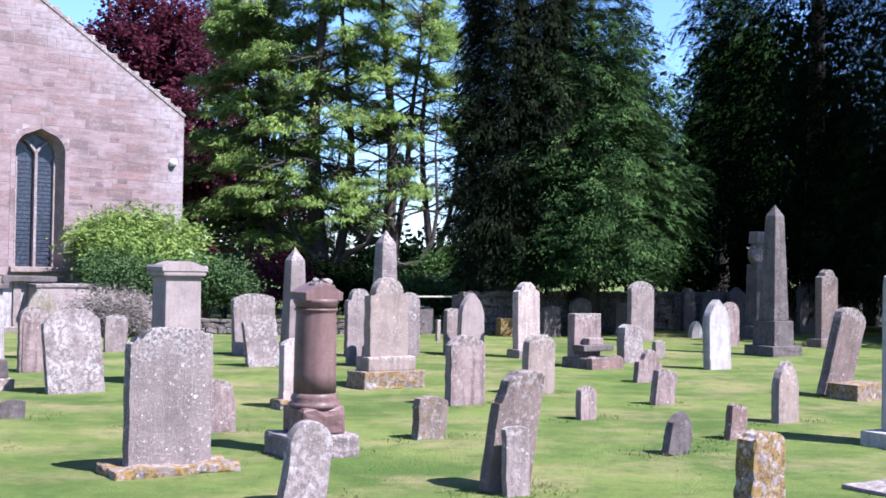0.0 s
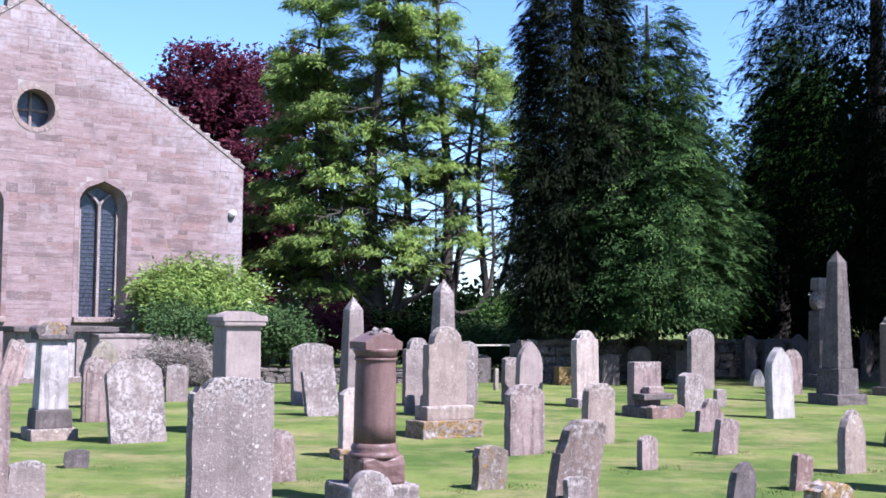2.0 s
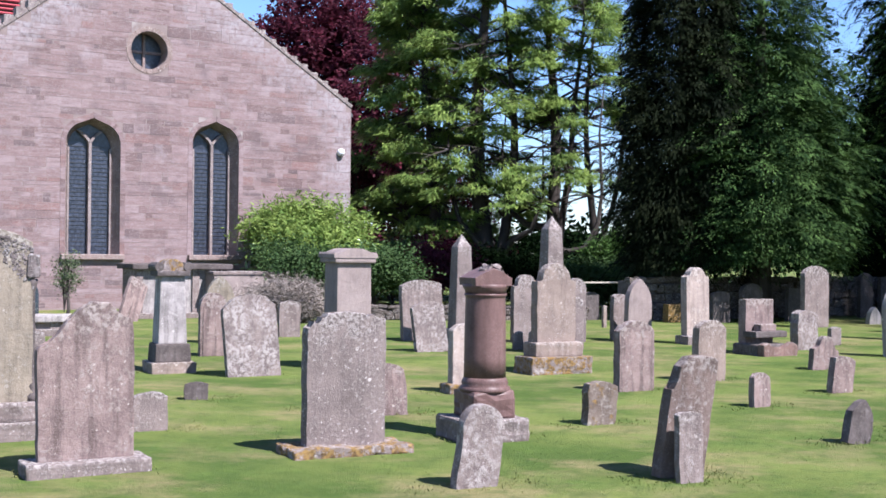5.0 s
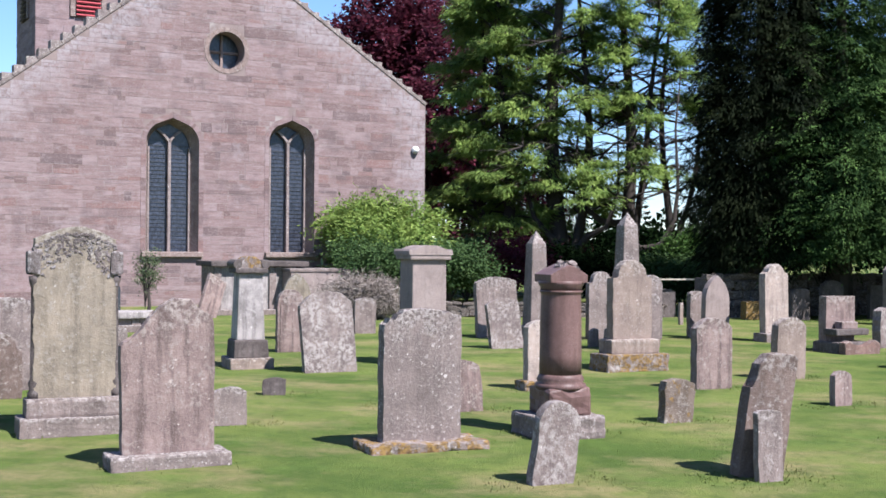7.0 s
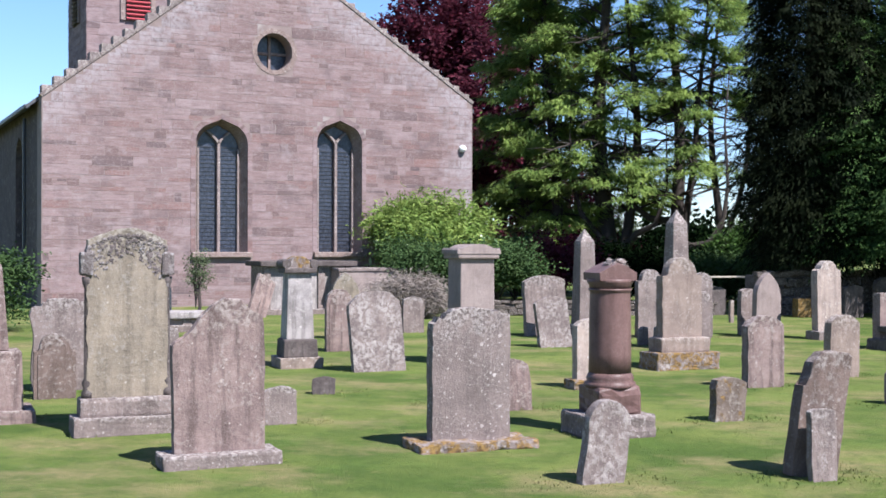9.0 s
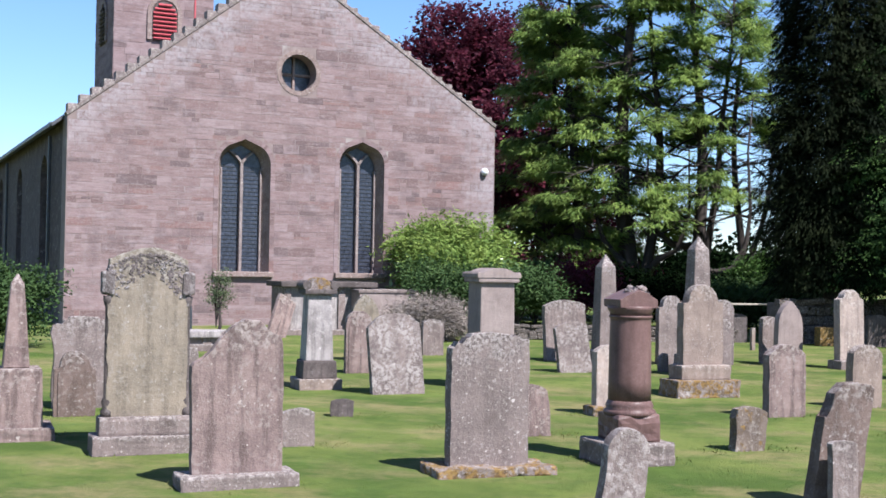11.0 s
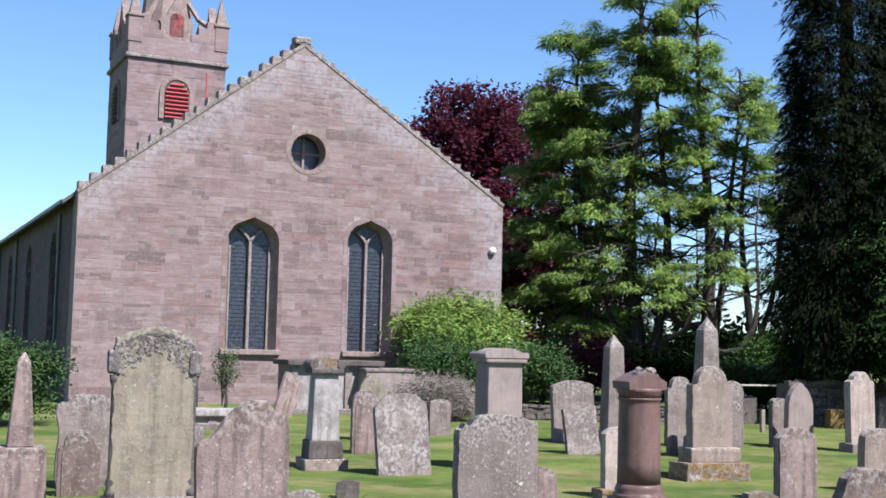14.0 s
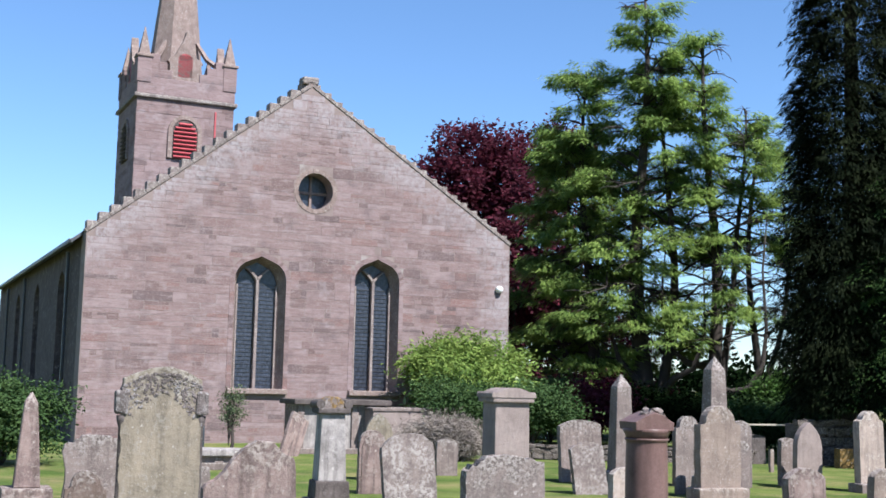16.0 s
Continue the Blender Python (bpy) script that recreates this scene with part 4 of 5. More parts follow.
headstone("cream round-topped headstone with dark edge beside the column", -1.62, 13.4, 0.36, 0.78, "segment", CREAM, 0.13, 33, -1, 2, (0.5, 0.3, 0.1), 0.006, MOSSY)


def double():
    ob = new("headstone")
    stand(ob, -0.74, 15.9, 33, 0, 0.5, -0.02)
    part("plinth", box(0.92, 0.5, 0.24, bevel=0.02, cuts=3, rough=0.02), MOSSY, ob, "mossy stepped plinth")
    part("upper_plinth", box(0.72, 0.36, 0.2, 0, 0, 0.23, 0.03, cuts=1, rough=0.008), TAN, ob)
    part("slab", slab(outline("shoulders", 0.58, 1.05), 0.17, 0.015, 0.006, 0, 0.42), TAN, ob)
    part("wing", slab(outline("round", 0.2, 0.72), 0.14, 0.012, 0.008, 0.05, 0.3), GREY_LICHEN, ob).matrix_basis = pose(0.36, 0, 0)
    tagged(ob, "large tan headstone with round head on mossy plinth", "gravestone", "gravestones in the churchyard")


double()
obelisk("tall grey obelisk behind a tan headstone", -0.93, 19.0, 0.36, 2.2, GREY_LICHEN, 0.55, 0.35, yaw=33, taper=0.68)
headstone("pale round headstone behind the large tan one", -0.62, 21.4, 0.4, 1.14, "round", GREY_LICHEN, 0.12, 33)
headstone("grey round-shouldered headstone near the obelisk", -1.5, 21.2, 0.5, 1.2, "shoulders", GREY, 0.13, 33)
headstone("tiny stub of a headstone in the lawn", -1.47, 19.5, 0.2, 0.3, "round", GREY, 0.08, 33)
headstone("thin stone marker post", -0.12, 25.9, 0.08, 0.47, "flat", TAN, 0.08, 33, name="marker_post")
headstone("square block thick with yellow-brown moss", 1.43, 28.3, 0.36, 0.42, "flat", stone_mat("thick_moss", (0.22, 0.15, 0.05), (0.14, 0.1, 0.04), lichen=0.1, moss=0.7), 0.2, 36)
# shade by the wall is given by the dark stone colour
headstone("headstone against the boundary wall, darkened for shade", -0.5, 28.6, 0.5, 0.67, "low", DARK, 0.12, 33)
headstone("small brown headstone with a rounded top", -2.1, 11.4, 0.34, 0.5, "segment", BROWN, 0.1, 33, 4, 4, wear=0.012)
headstone("dark stub of a sunken stone", -4.31, 12.1, 0.24, 0.19, "low", DARK, 0.14, 20, 0, 6, wear=0.012)
headstone("squat grey lichened stone behind the brown headstone", -3.97, 9.95, 0.3, 0.33, "low", GREY_LICHEN, 0.12, 35, 0, 3, wear=0.01)
headstone("dark round-topped headstone by the chest tombs", -5.85, 17.1, 0.4, 0.94, "round", BROWN, 0.12, 34, panel=True)
headstone("yellowed pointed headstone before the chest tombs", -6.55, 19.5, 0.5, 1.14, "gothic", OLIVE, 0.12, 33)
headstone("small grey headstone before the twiggy heap", -5.8, 21.2, 0.4, 0.66, "low", GREY, 0.1, 33)
headstone("dark blue slate headstone near the church wall", -12.75, 24.8, 0.5, 0.82, "round", SLATE_BLUE, 0.08, 33)
obelisk("grey obelisk on a broad pedestal with step", -6.5, 9.45, 0.23, 1.52, BROWN, 0.46, 0.54, 0.66, 0.12, yaw=38, taper=0.5)
headstone("wide rough grey headstone with a broken top", -7.2, 11.7, 0.64, 1.0, "notched", GREY, 0.12, 38, 0, 0, wear=0.02)
headstone("dark rounded headstone in front of a rough one", -6.86, 11.0, 0.42, 0.68, "shoulders", DARK_BROWN, 0.09, 38, panel=True)
headstone("small grey headstone with white patches", -7.0, 13.8, 0.36, 0.56, "low", GREY_LICHEN, 0.1, 36, 6, 0)
headstone("stub stone hidden behind the grey slab", -2.75, 11.7, 0.2, 0.2, "flat", DARK, 0.16, 33)

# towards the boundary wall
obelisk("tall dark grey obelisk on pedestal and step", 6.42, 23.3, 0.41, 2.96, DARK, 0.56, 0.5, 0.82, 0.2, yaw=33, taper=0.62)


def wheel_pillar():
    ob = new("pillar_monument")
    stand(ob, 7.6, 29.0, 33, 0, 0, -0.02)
    # the pillar's dark colour carries the tree shade; only the cap stays pale
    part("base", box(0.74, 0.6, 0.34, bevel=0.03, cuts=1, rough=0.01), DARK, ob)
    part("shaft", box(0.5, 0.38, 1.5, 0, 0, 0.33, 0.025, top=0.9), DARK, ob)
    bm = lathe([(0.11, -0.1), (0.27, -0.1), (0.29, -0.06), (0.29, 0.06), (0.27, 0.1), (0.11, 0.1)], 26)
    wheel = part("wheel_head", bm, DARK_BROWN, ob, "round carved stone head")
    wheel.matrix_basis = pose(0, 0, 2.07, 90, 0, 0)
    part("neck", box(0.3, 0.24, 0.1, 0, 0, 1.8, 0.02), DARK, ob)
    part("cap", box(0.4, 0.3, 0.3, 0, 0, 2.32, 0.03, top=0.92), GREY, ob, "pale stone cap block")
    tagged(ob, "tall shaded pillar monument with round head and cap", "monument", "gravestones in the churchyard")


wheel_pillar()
# a darker stone stands in for the dim tree shade here
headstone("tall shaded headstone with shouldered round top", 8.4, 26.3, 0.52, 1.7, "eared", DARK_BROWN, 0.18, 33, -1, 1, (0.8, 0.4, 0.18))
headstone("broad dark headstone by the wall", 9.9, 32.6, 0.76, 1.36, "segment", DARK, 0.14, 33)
headstone("leaning brown headstone slipping off its mossy plinth", 5.08, 15.6, 0.46, 1.2, "segment", DARK_BROWN, 0.14, 30, -17, 0, None, 0.01)
headstone("mossy plinth stone of a leaning headstone", 5.4, 15.5, 0.72, 0.2, "flat", MOSSY, 0.45, 36)
headstone("slim pointed headstone with reddish face", 3.69, 12.85, 0.33, 0.66, "gothic", TAN, 0.1, 36, -1, 1)
headstone("small red leaning headstone", 2.82, 11.5, 0.22, 0.34, "low", RED, 0.08, 36, -8, 0, wear=0.008)
headstone("small dark broken headstone with jagged top", 2.07, 10.55, 0.25, 0.37, "broken", DARK, 0.09, 34, -14, 0, wear=0.014)


def stump():
    ob = new("headstone")
    stand(ob, 2.07, 7.72, 30, -1, 0, -0.02)
    bm = slab(outline("segment", 0.28, 0.6), 0.16, 0.03, 0.02)
    part("stub", bm, stone_mat("rust_moss_stone", (0.5, 0.44, 0.43), (0.16, 0.13, 0.125), pale=(0.66, 0.62, 0.62), lichen=0.5, moss=0.85), ob)
    tagged(ob, "thick stub of white stone under rusty moss", "gravestone", "gravestones in the churchyard")


stump()


def tall_white():
    ob = new("headstone")
    stand(ob, 4.38, 11.3, 33, 0, 0, -0.02)
    part("plinth", box(0.78, 0.42, 0.16, bevel=0.02), WHITE, ob)
    part("slab", slab(outline("shoulders", 0.5, 1.66), 0.16, 0.02, 0.003, 0, 0.15), WHITE, ob)
    tagged(ob, "tall white marble headstone on a white plinth", "gravestone", "gravestones in the churchyard")


tall_white()
# dark colour stands for the shade that lies on this pillar
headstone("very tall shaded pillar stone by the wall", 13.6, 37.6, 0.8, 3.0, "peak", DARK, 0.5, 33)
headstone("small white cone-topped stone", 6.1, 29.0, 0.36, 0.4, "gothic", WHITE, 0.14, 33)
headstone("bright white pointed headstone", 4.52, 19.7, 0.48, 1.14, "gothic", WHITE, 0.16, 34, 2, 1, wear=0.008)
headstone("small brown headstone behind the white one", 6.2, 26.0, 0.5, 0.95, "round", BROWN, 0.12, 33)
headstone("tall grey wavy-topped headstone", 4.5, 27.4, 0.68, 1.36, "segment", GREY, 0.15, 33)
# the pedestal's shade is painted in with the dark stone
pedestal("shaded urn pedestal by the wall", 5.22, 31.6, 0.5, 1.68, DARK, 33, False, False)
headstone("rough grey boulder headstone covered with lichen", 3.24, 20.75, 0.42, 0.66, "low", LICHEN, 0.2, 33, 0, 0, wear=0.02)
headstone("low brown headstone with rounded scroll top", 2.94, 17.2, 0.46, 0.47, "ogee", BROWN, 0.1, 34, -6, 0)
headstone("small grey stone stub", 3.96, 22.0, 0.22, 0.33, "low", GREY, 0.1, 33)
headstone("small dark leaning headstone", 2.64, 14.35, 0.31, 0.43, "low", BROWN, 0.1, 35, -8, 0, wear=0.01)
flat = new("ledger_slab")
stand(flat, 3.52, 9.0, 33)
part("slab", box(0.9, 0.5, 0.035, bevel=0.012, cuts=2, rough=0.006), GREY, flat)
tagged(flat, "flat grey ledger slab lying in the grass", "gravestone")



# ---------------------------------------------------------------- chest tombs by the church
def chest(label, x, y, w, d, h, yaw, pale, slab_mat, plain=False):
    ob = new("chest_tomb")
    stand(ob, x, y, yaw, 0, 0, -0.02)
    part("plinth", box(w * 1.04, d * 1.06, 0.14, bevel=0.02), GREY, ob)
    part("core", box(w * (1.0 if plain else 0.9), d * (1.0 if plain else 0.85), h - 0.2, 0, 0, 0.1, 0.01), DIRTY_WHITE if pale else SMOOTH, ob)
    n = max(2, int(w / 0.55))
    for k in range(0 if plain else n + 1):
        part("pilaster", box(0.17, d * 0.94, h - 0.22, -w * 0.46 + w * 0.92 * k / n, 0, 0.12, 0.012), GREY, ob)
    part("table_slab", box(w * (1.03 if plain else 1.1), d * (1.05 if plain else 1.15), 0.08 if plain else 0.12, 0, 0, h - 0.1, 0.02, rough=0.008, cuts=2), slab_mat, ob)
    return tagged(ob, label, "tomb", "chest tombs by the church")


chest("large chest tomb with white pilasters and dark slab", -10.1, 26.8, 2.15, 1.2, 1.24, 38, True, DARK)
chest("chest tomb with grey side panels under a flat slab", -8.6, 27.2, 1.7, 1.0, 1.12, 38, False, GREY, True)
tab = chest("low white-edged table tomb near the wall", -10.1, 20.6, 0.9, 0.7, 0.36, 36, False, DIRTY_WHITE)
prop = new("leaning_slab")
stand(prop, -10.35, 24.6, 60, -28, 10, 0)
part("slab", slab(outline("flat", 0.5, 1.0), 0.09), BROWN, prop)
tagged(prop, "loose brown slab leaning on the chest tomb", "stone slab")


# ---------------------------------------------------------------- boundary walls and rail
def rubble(name, label, a, b, h, th, size):
    """A dry rubble wall from a to b: stones in rough courses over a core."""
    ob = tagged(new(name), label, "wall", kind="structure")
    ax, ay = a
    bx, by = b
    L = math.hypot(bx - ax, by - ay)
    ob.matrix_basis = pose(ax, ay, 0, 0, 0, math.degrees(math.atan2(by - ay, bx - ax)))
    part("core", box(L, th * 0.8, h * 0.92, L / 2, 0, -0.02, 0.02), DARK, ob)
    shapes = [mesh_of("stone", box(1, 1, 1, bevel=0.12, rough=0.06, cuts=0), RUBBLE) for _ in range(6)]
    z, count = 0.0, 0
    while z < h - 0.03:
        ch = min(random.uniform(0.7, 1.25) * size, h - z)
        x = random.uniform(-0.2, 0)
        while x < L and count < 300:
            w = random.uniform(1.0, 2.6) * size
            s = new("stone", random.choice(shapes))
            s.parent = ob
            s.matrix_basis = pose(x + w / 2, -th / 2 + 0.06, z + random.uniform(-0.02, 0.02), random.uniform(-8, 8), random.uniform(-9, 9), random.uniform(-9, 9)) @ Matrix.Diagonal((w * 0.97, 0.16 + random.uniform(0, 0.07), ch * random.uniform(0.75, 1.05), 1))
            x += w
            count += 1
        z += ch
    return ob


# ---------------------------------------------------------------- trees
def spray_set(centres, spread, count, flat, droop, out_from, size, outward=0.8):
    """Leaves round each centre: foot, way and face arrays."""
    n = len(centres)
    c = np.repeat(centres, count, 0)
    sp = np.repeat(np.broadcast_to(spread, n), count)[:, None]
    off = RNG.normal(size=(n * count, 3)) * sp * np.array([1, 1, flat])
    foot = c + off
    way = RNG.normal(size=(n * count, 3)) * np.array([1, 1, 0.5])
    rad = c - out_from(c)
    way = unit(way) + unit(rad) * outward + np.array([0, 0, droop])
    face = RNG.normal(size=(n * count, 3)) * 0.45 + np.array([0, 0, 1.0])
    return foot, way, face


def wood(bm, pts, r0, r1, sides=8):
    tube(bm, [Vector(p) for p in pts], list(np.linspace(r0, r1, len(pts))), sides)


def cedar(label, x, y, spread, stems, seed, lowest=1.6, material=CEDAR_LEAF, gap=0.9, bare=0.0, limbs=()):
    """Flat plates of needles on long level boughs, one storey over another with sky between."""
    rng = np.random.default_rng(seed)
    rnd = random.Random(seed)
    ob = new("cedar_tree")
    ob.matrix_basis = pose(x, y, 0)
    bm = bmesh.new()
    F, W, N = [], [], []
    for dx, dy, top, r in stems:
        path = [(dx * min(1, 0.1 + u * 2.2) + 0.22 * math.sin(5.5 * u + 3 * dx + seed), dy * min(1, 0.1 + u * 2.2) + 0.16 * math.cos(4 * u + seed), top * u) for u in np.linspace(0, 1, 14)]
        wood(bm, path, r, 0.03, 9)
        z = lowest + rnd.uniform(0, gap)
        while z < top + 0.1:
            u = min(z / top, 0.999)
            k = min(12, int(u * 13))
            base = np.array(path[k]) * (1 - (u * 13 - k)) + np.array(path[k + 1]) * (u * 13 - k)
            turn = rnd.uniform(0, 6.28)
            boughs = rnd.choice((3, 3, 4))
            for i in range(boughs):
                dead = rnd.random() < bare + (0.3 if z < 6.5 and bare > 0.2 else 0.0)
                a = turn + i * 6.28 / boughs + rnd.uniform(-0.5, 0.5)
                full = spread * min(1, (1.04 - u) ** 0.45 * 1.1) * (0.75 + 0.25 * min(1, u * 5))
                reach = full * rnd.uniform(0.5, 1.05) + 0.3
                rise = rnd.uniform(-0.3, 0.52) * reach + (0.25 * reach if u > 0.85 else 0)
                zoff = rnd.uniform(-0.25, 0.25) * gap
                d = np.array([math.cos(a), math.sin(a), 0])
                sd = np.array([-d[1], d[0], 0])
                bough = [base + d * reach * q + np.array([0, 0, zoff * q + rise * math.sin(q * 2.0) - 0.12 * reach * q ** 3]) for q in np.linspace(0, 1, 7)]
                wood(bm, bough, 0.018 + 0.014 * reach, 0.008, 5)
                for _ in range(3):
                    q = rnd.uniform(0.3, 0.8)
                    p = bough[int(q * 6)]
                    e = p + d * 0.3 * reach + sd * rnd.choice((-1, 1)) * 0.28 * reach
                    wood(bm, [p, (p + e) / 2 + np.array([0, 0, 0.03]), e], 0.014, 0.005, 4)
                if dead:
                    # a bare bough keeps only its fine twigs
                    for _ in range(5):
                        p = bough[rnd.randrange(2, 7)]
                        e = p + d * rnd.uniform(0.1, 0.35) * reach + sd * rnd.uniform(-0.3, 0.3) * reach + np.array([0, 0, rnd.uniform(-0.3, 0.15)])
                        wood(bm, [p, (p + e) / 2 + np.array([0, 0, 0.05]), e], 0.016, 0.005, 4)
                    continue
                # tufts along the plate, each a cluster of needles
                tufts = int(4 + 12 * reach)
                q = rng.uniform(0.4 if reach > 0.9 else 0.05, 1.06, tufts)
                lat = rng.normal(size=tufts) * 0.17 * reach * (1.15 - 0.5 * q)
                j = np.clip((q * 6).astype(int), 0, 5)
                B = np.array(bough)
                f = (q * 6 - j)[:, None]
                c = B[j] * (1 - f) + B[j + 1] * f + sd * lat[:, None]
                c[:, 2] += 0.05 - 0.35 * np.abs(lat) + rng.normal(size=tufts) * 0.13
                cnt = 30
                m = tufts * cnt
                cc = np.repeat(c, cnt, 0) + rng.normal(size=(m, 3)) * np.array([0.12, 0.12, 0.05])
                la = np.repeat(lat / (0.2 * reach + 0.05), cnt)
                way = d * 0.9 + sd * la[:, None] * 0.8 + rng.normal(size=(m, 3)) * np.array([0.5, 0.5, 0.22]) + np.array([0, 0, -0.55])
                F.append(cc)
                W.append(way)
                N.append(rng.normal(size=(m, 3)) * 0.28 + np.array([0, 0, 1.0]))
            z += gap * rnd.uniform(0.75, 1.25) * (1.0 - 0.45 * u)
    for bend in limbs:
        wood(bm, bend, 0.14, 0.015, 8)
    part("trunk", bm, BARK, ob, smooth=True)
    F, W, N = np.concatenate(F), np.concatenate(W), np.concatenate(N)
    n = len(F)
    leaves("crown", F, W, N, rng.uniform(0.13, 0.3, n), rng.uniform(0.028, 0.055, n), material, ob)
    return tagged(ob, label, "tree", "trees behind the churchyard")


def cypress(label, x, y, h, radius, seed, material=CYPRESS_LEAF, sprays=2600, foot_z=0.3, droop=-0.5, lean_top=0.55, hang=0.0, ragged=0.25, cnt=40, leaf=0.2, bough=1.0, tiers=0.0):
    """A dense cone of overlapping drooping sprays down to the ground."""
    global RNG
    RNG = np.random.default_rng(seed)
    ob = new("conifer_tree")
    ob.matrix_basis = pose(x, y, 0)
    bm = bmesh.new()
    wood(bm, [(0, 0, 0), (0.05, 0, h * 0.5), (0, 0.05, h * 0.96)], 0.35, 0.03, 10)
    part("trunk", bm, BARK, ob)
    u = 1 - np.sqrt(RNG.uniform(0.001, 1, sprays * 2))
    a = RNG.uniform(0, 2 * np.pi, sprays * 2)
    lump = np.array([noise.noise((math.cos(t) * 2.2 + seed, math.sin(t) * 2.2, z * 5)) for t, z in zip(a, u)]) * ragged + np.array([noise.noise((math.cos(t) * 6 + seed, math.sin(t) * 6, z * 16)) for t, z in zip(a, u)]) * ragged * 0.6
    tier = np.array([math.sin(2 * math.pi * (z * h + 0.5 * math.sin(3 * t + seed) + 0.3 * math.sin(7 * t)) / 0.8) for t, z in zip(a, u)]) * tiers
    prof = radius * (1 + tier) * np.clip(1 - u, 0, 1) ** lean_top * np.clip(0.72 + u * 3.5, 0, 1) * (1 + lump)
    inner = np.where(np.arange(sprays * 2) % 2 == 0, RNG.uniform(0.9, 1.05, sprays * 2), RNG.uniform(0.45, 0.85, sprays * 2))
    r = prof * inner
    c = np.stack([np.cos(a) * r, np.sin(a) * r, foot_z + u * (h - foot_z)], 1)
    cc = np.repeat(c, cnt, 0)
    k = len(c)
    swing = RNG.normal(size=k) * 0.45
    out = np.stack([np.cos(a + swing), np.sin(a + swing), 0 * a], 1)
    tilt = RNG.normal(size=(k, 3)) * 0.35
    sag = RNG.uniform(0.2, 0.9, k)
    reach = RNG.uniform(0.35, 0.8, k) * (1.15 - 0.6 * u) * bough
    oo, tt, ss, rr = (np.repeat(q, cnt, 0) for q in (out, tilt, sag, reach))
    tang = np.stack([-oo[:, 1], oo[:, 0], 0 * oo[:, 0]], 1)
    m = len(cc)
    along = RNG.uniform(-0.3, 1.0, m)
    across = RNG.normal(size=m) * 0.2 * (1.1 - 0.75 * np.abs(along))
    foot = cc + oo * (along * rr)[:, None] + tang * (across * rr * 1.6)[:, None]
    foot[:, 2] += rr * (0.12 * along - (ss + hang) * np.maximum(along, 0) ** 2) - 0.5 * np.abs(across) * rr + RNG.normal(size=m) * 0.02
    way = oo + tang * (across * 4)[:, None] + RNG.normal(size=(m, 3)) * 0.14
    way[:, 2] += 0.15 + droop * 0.4 - 1.6 * (ss + hang) * np.maximum(along, 0)
    face = oo * (0.45 + 1.2 * hang) + np.array([0, 0, 1.0 - hang]) + tt + RNG.normal(size=(m, 3)) * 0.15
    leaves("crown", foot, way, face, RNG.uniform(0.5, 1.2, m) * leaf, RNG.uniform(0.15, 0.25, m) * leaf * (1 - hang), material, ob)
    return tagged(ob, label, "tree", "trees behind the churchyard")


def broadleaf(name, label, x, y, base, h, rx, material, seed, clumps=420, count=46, leaf=0.16, trunk=True, lobes=9, ry=None, category="tree", group="", inner=0.35, flat=0.75, slim=1.0):
    """A crown of leafy clumps on a forked trunk, in uneven lobes."""
    global RNG
    RNG = np.random.default_rng(seed)
    rnd = random.Random(seed)
    ob = new(name)
    ob.matrix_basis = pose(x, y, 0)
    ry = ry or rx
    zc, zr = (base + h) / 2, (h - base) / 2
    lob = []
    for k in range(lobes):
        a, e = rnd.uniform(0, 6.28), rnd.uniform(-0.8, 1)
        f = rnd.uniform(0.3, 0.62)
        lob.append((math.cos(a) * rx * f * math.sqrt(1 - 0.7 * e * e), math.sin(a) * ry * f * math.sqrt(1 - 0.7 * e * e), zc + e * zr * 0.55, rnd.uniform(0.36, 0.55)))
    lob.append((0, 0, zc, 0.62))
    bm = bmesh.new()
    if trunk:
        wood(bm, [(0, 0, -0.1), (0.1, 0, base * 0.6), (0, 0.1, zc)], 0.034 * h, 0.01 * h, 9)
    for lx, ly, lz, f in lob:
        wood(bm, [(0, 0, base * 0.5 if trunk else 0), (lx * 0.4, ly * 0.4, (base + lz) / 2), (lx, ly, lz)], 0.03 * rx if trunk else 0.03, 0.015, 6)
    part("trunk" if trunk else "stem", bm, BARK, ob)
    pick = RNG.integers(0, len(lob), clumps)
    L = np.array(lob)[pick]
    d = unit(RNG.normal(size=(clumps, 3)))
    rr = RNG.uniform(inner, 1.0, clumps) ** 0.5
    c = L[:, :3] + d * (L[:, 3] * rr)[:, None] * np.array([rx, ry, zr * flat])
    c[:, 2] = np.maximum(c[:, 2], base * 0.9 + 0.05)
    foot, way, face = spray_set(c, 0.13 * min(rx, 2.6) ** 0.6 + 0.02, count, 0.7, -0.2, lambda q: np.zeros_like(q) + np.array([0, 0, zc]), leaf, 0.4)
    m = len(foot)
    face = RNG.normal(size=(m, 3)) * 0.7 + unit(foot - np.array([0, 0, zc])) * 0.6 + np.array([0, 0, 0.5])
    leaves("crown" if trunk else "foliage", foot, way, face, RNG.uniform(0.7, 1.3, m) * leaf, RNG.uniform(0.35, 0.6, m) * leaf * slim, material, ob)
    return tagged(ob, label, category, group)


def polar(az, d):
    """A place by its bearing to the left of +y, in degrees, and its distance."""
    return -d * math.sin(radians(az)), d * math.cos(radians(az))


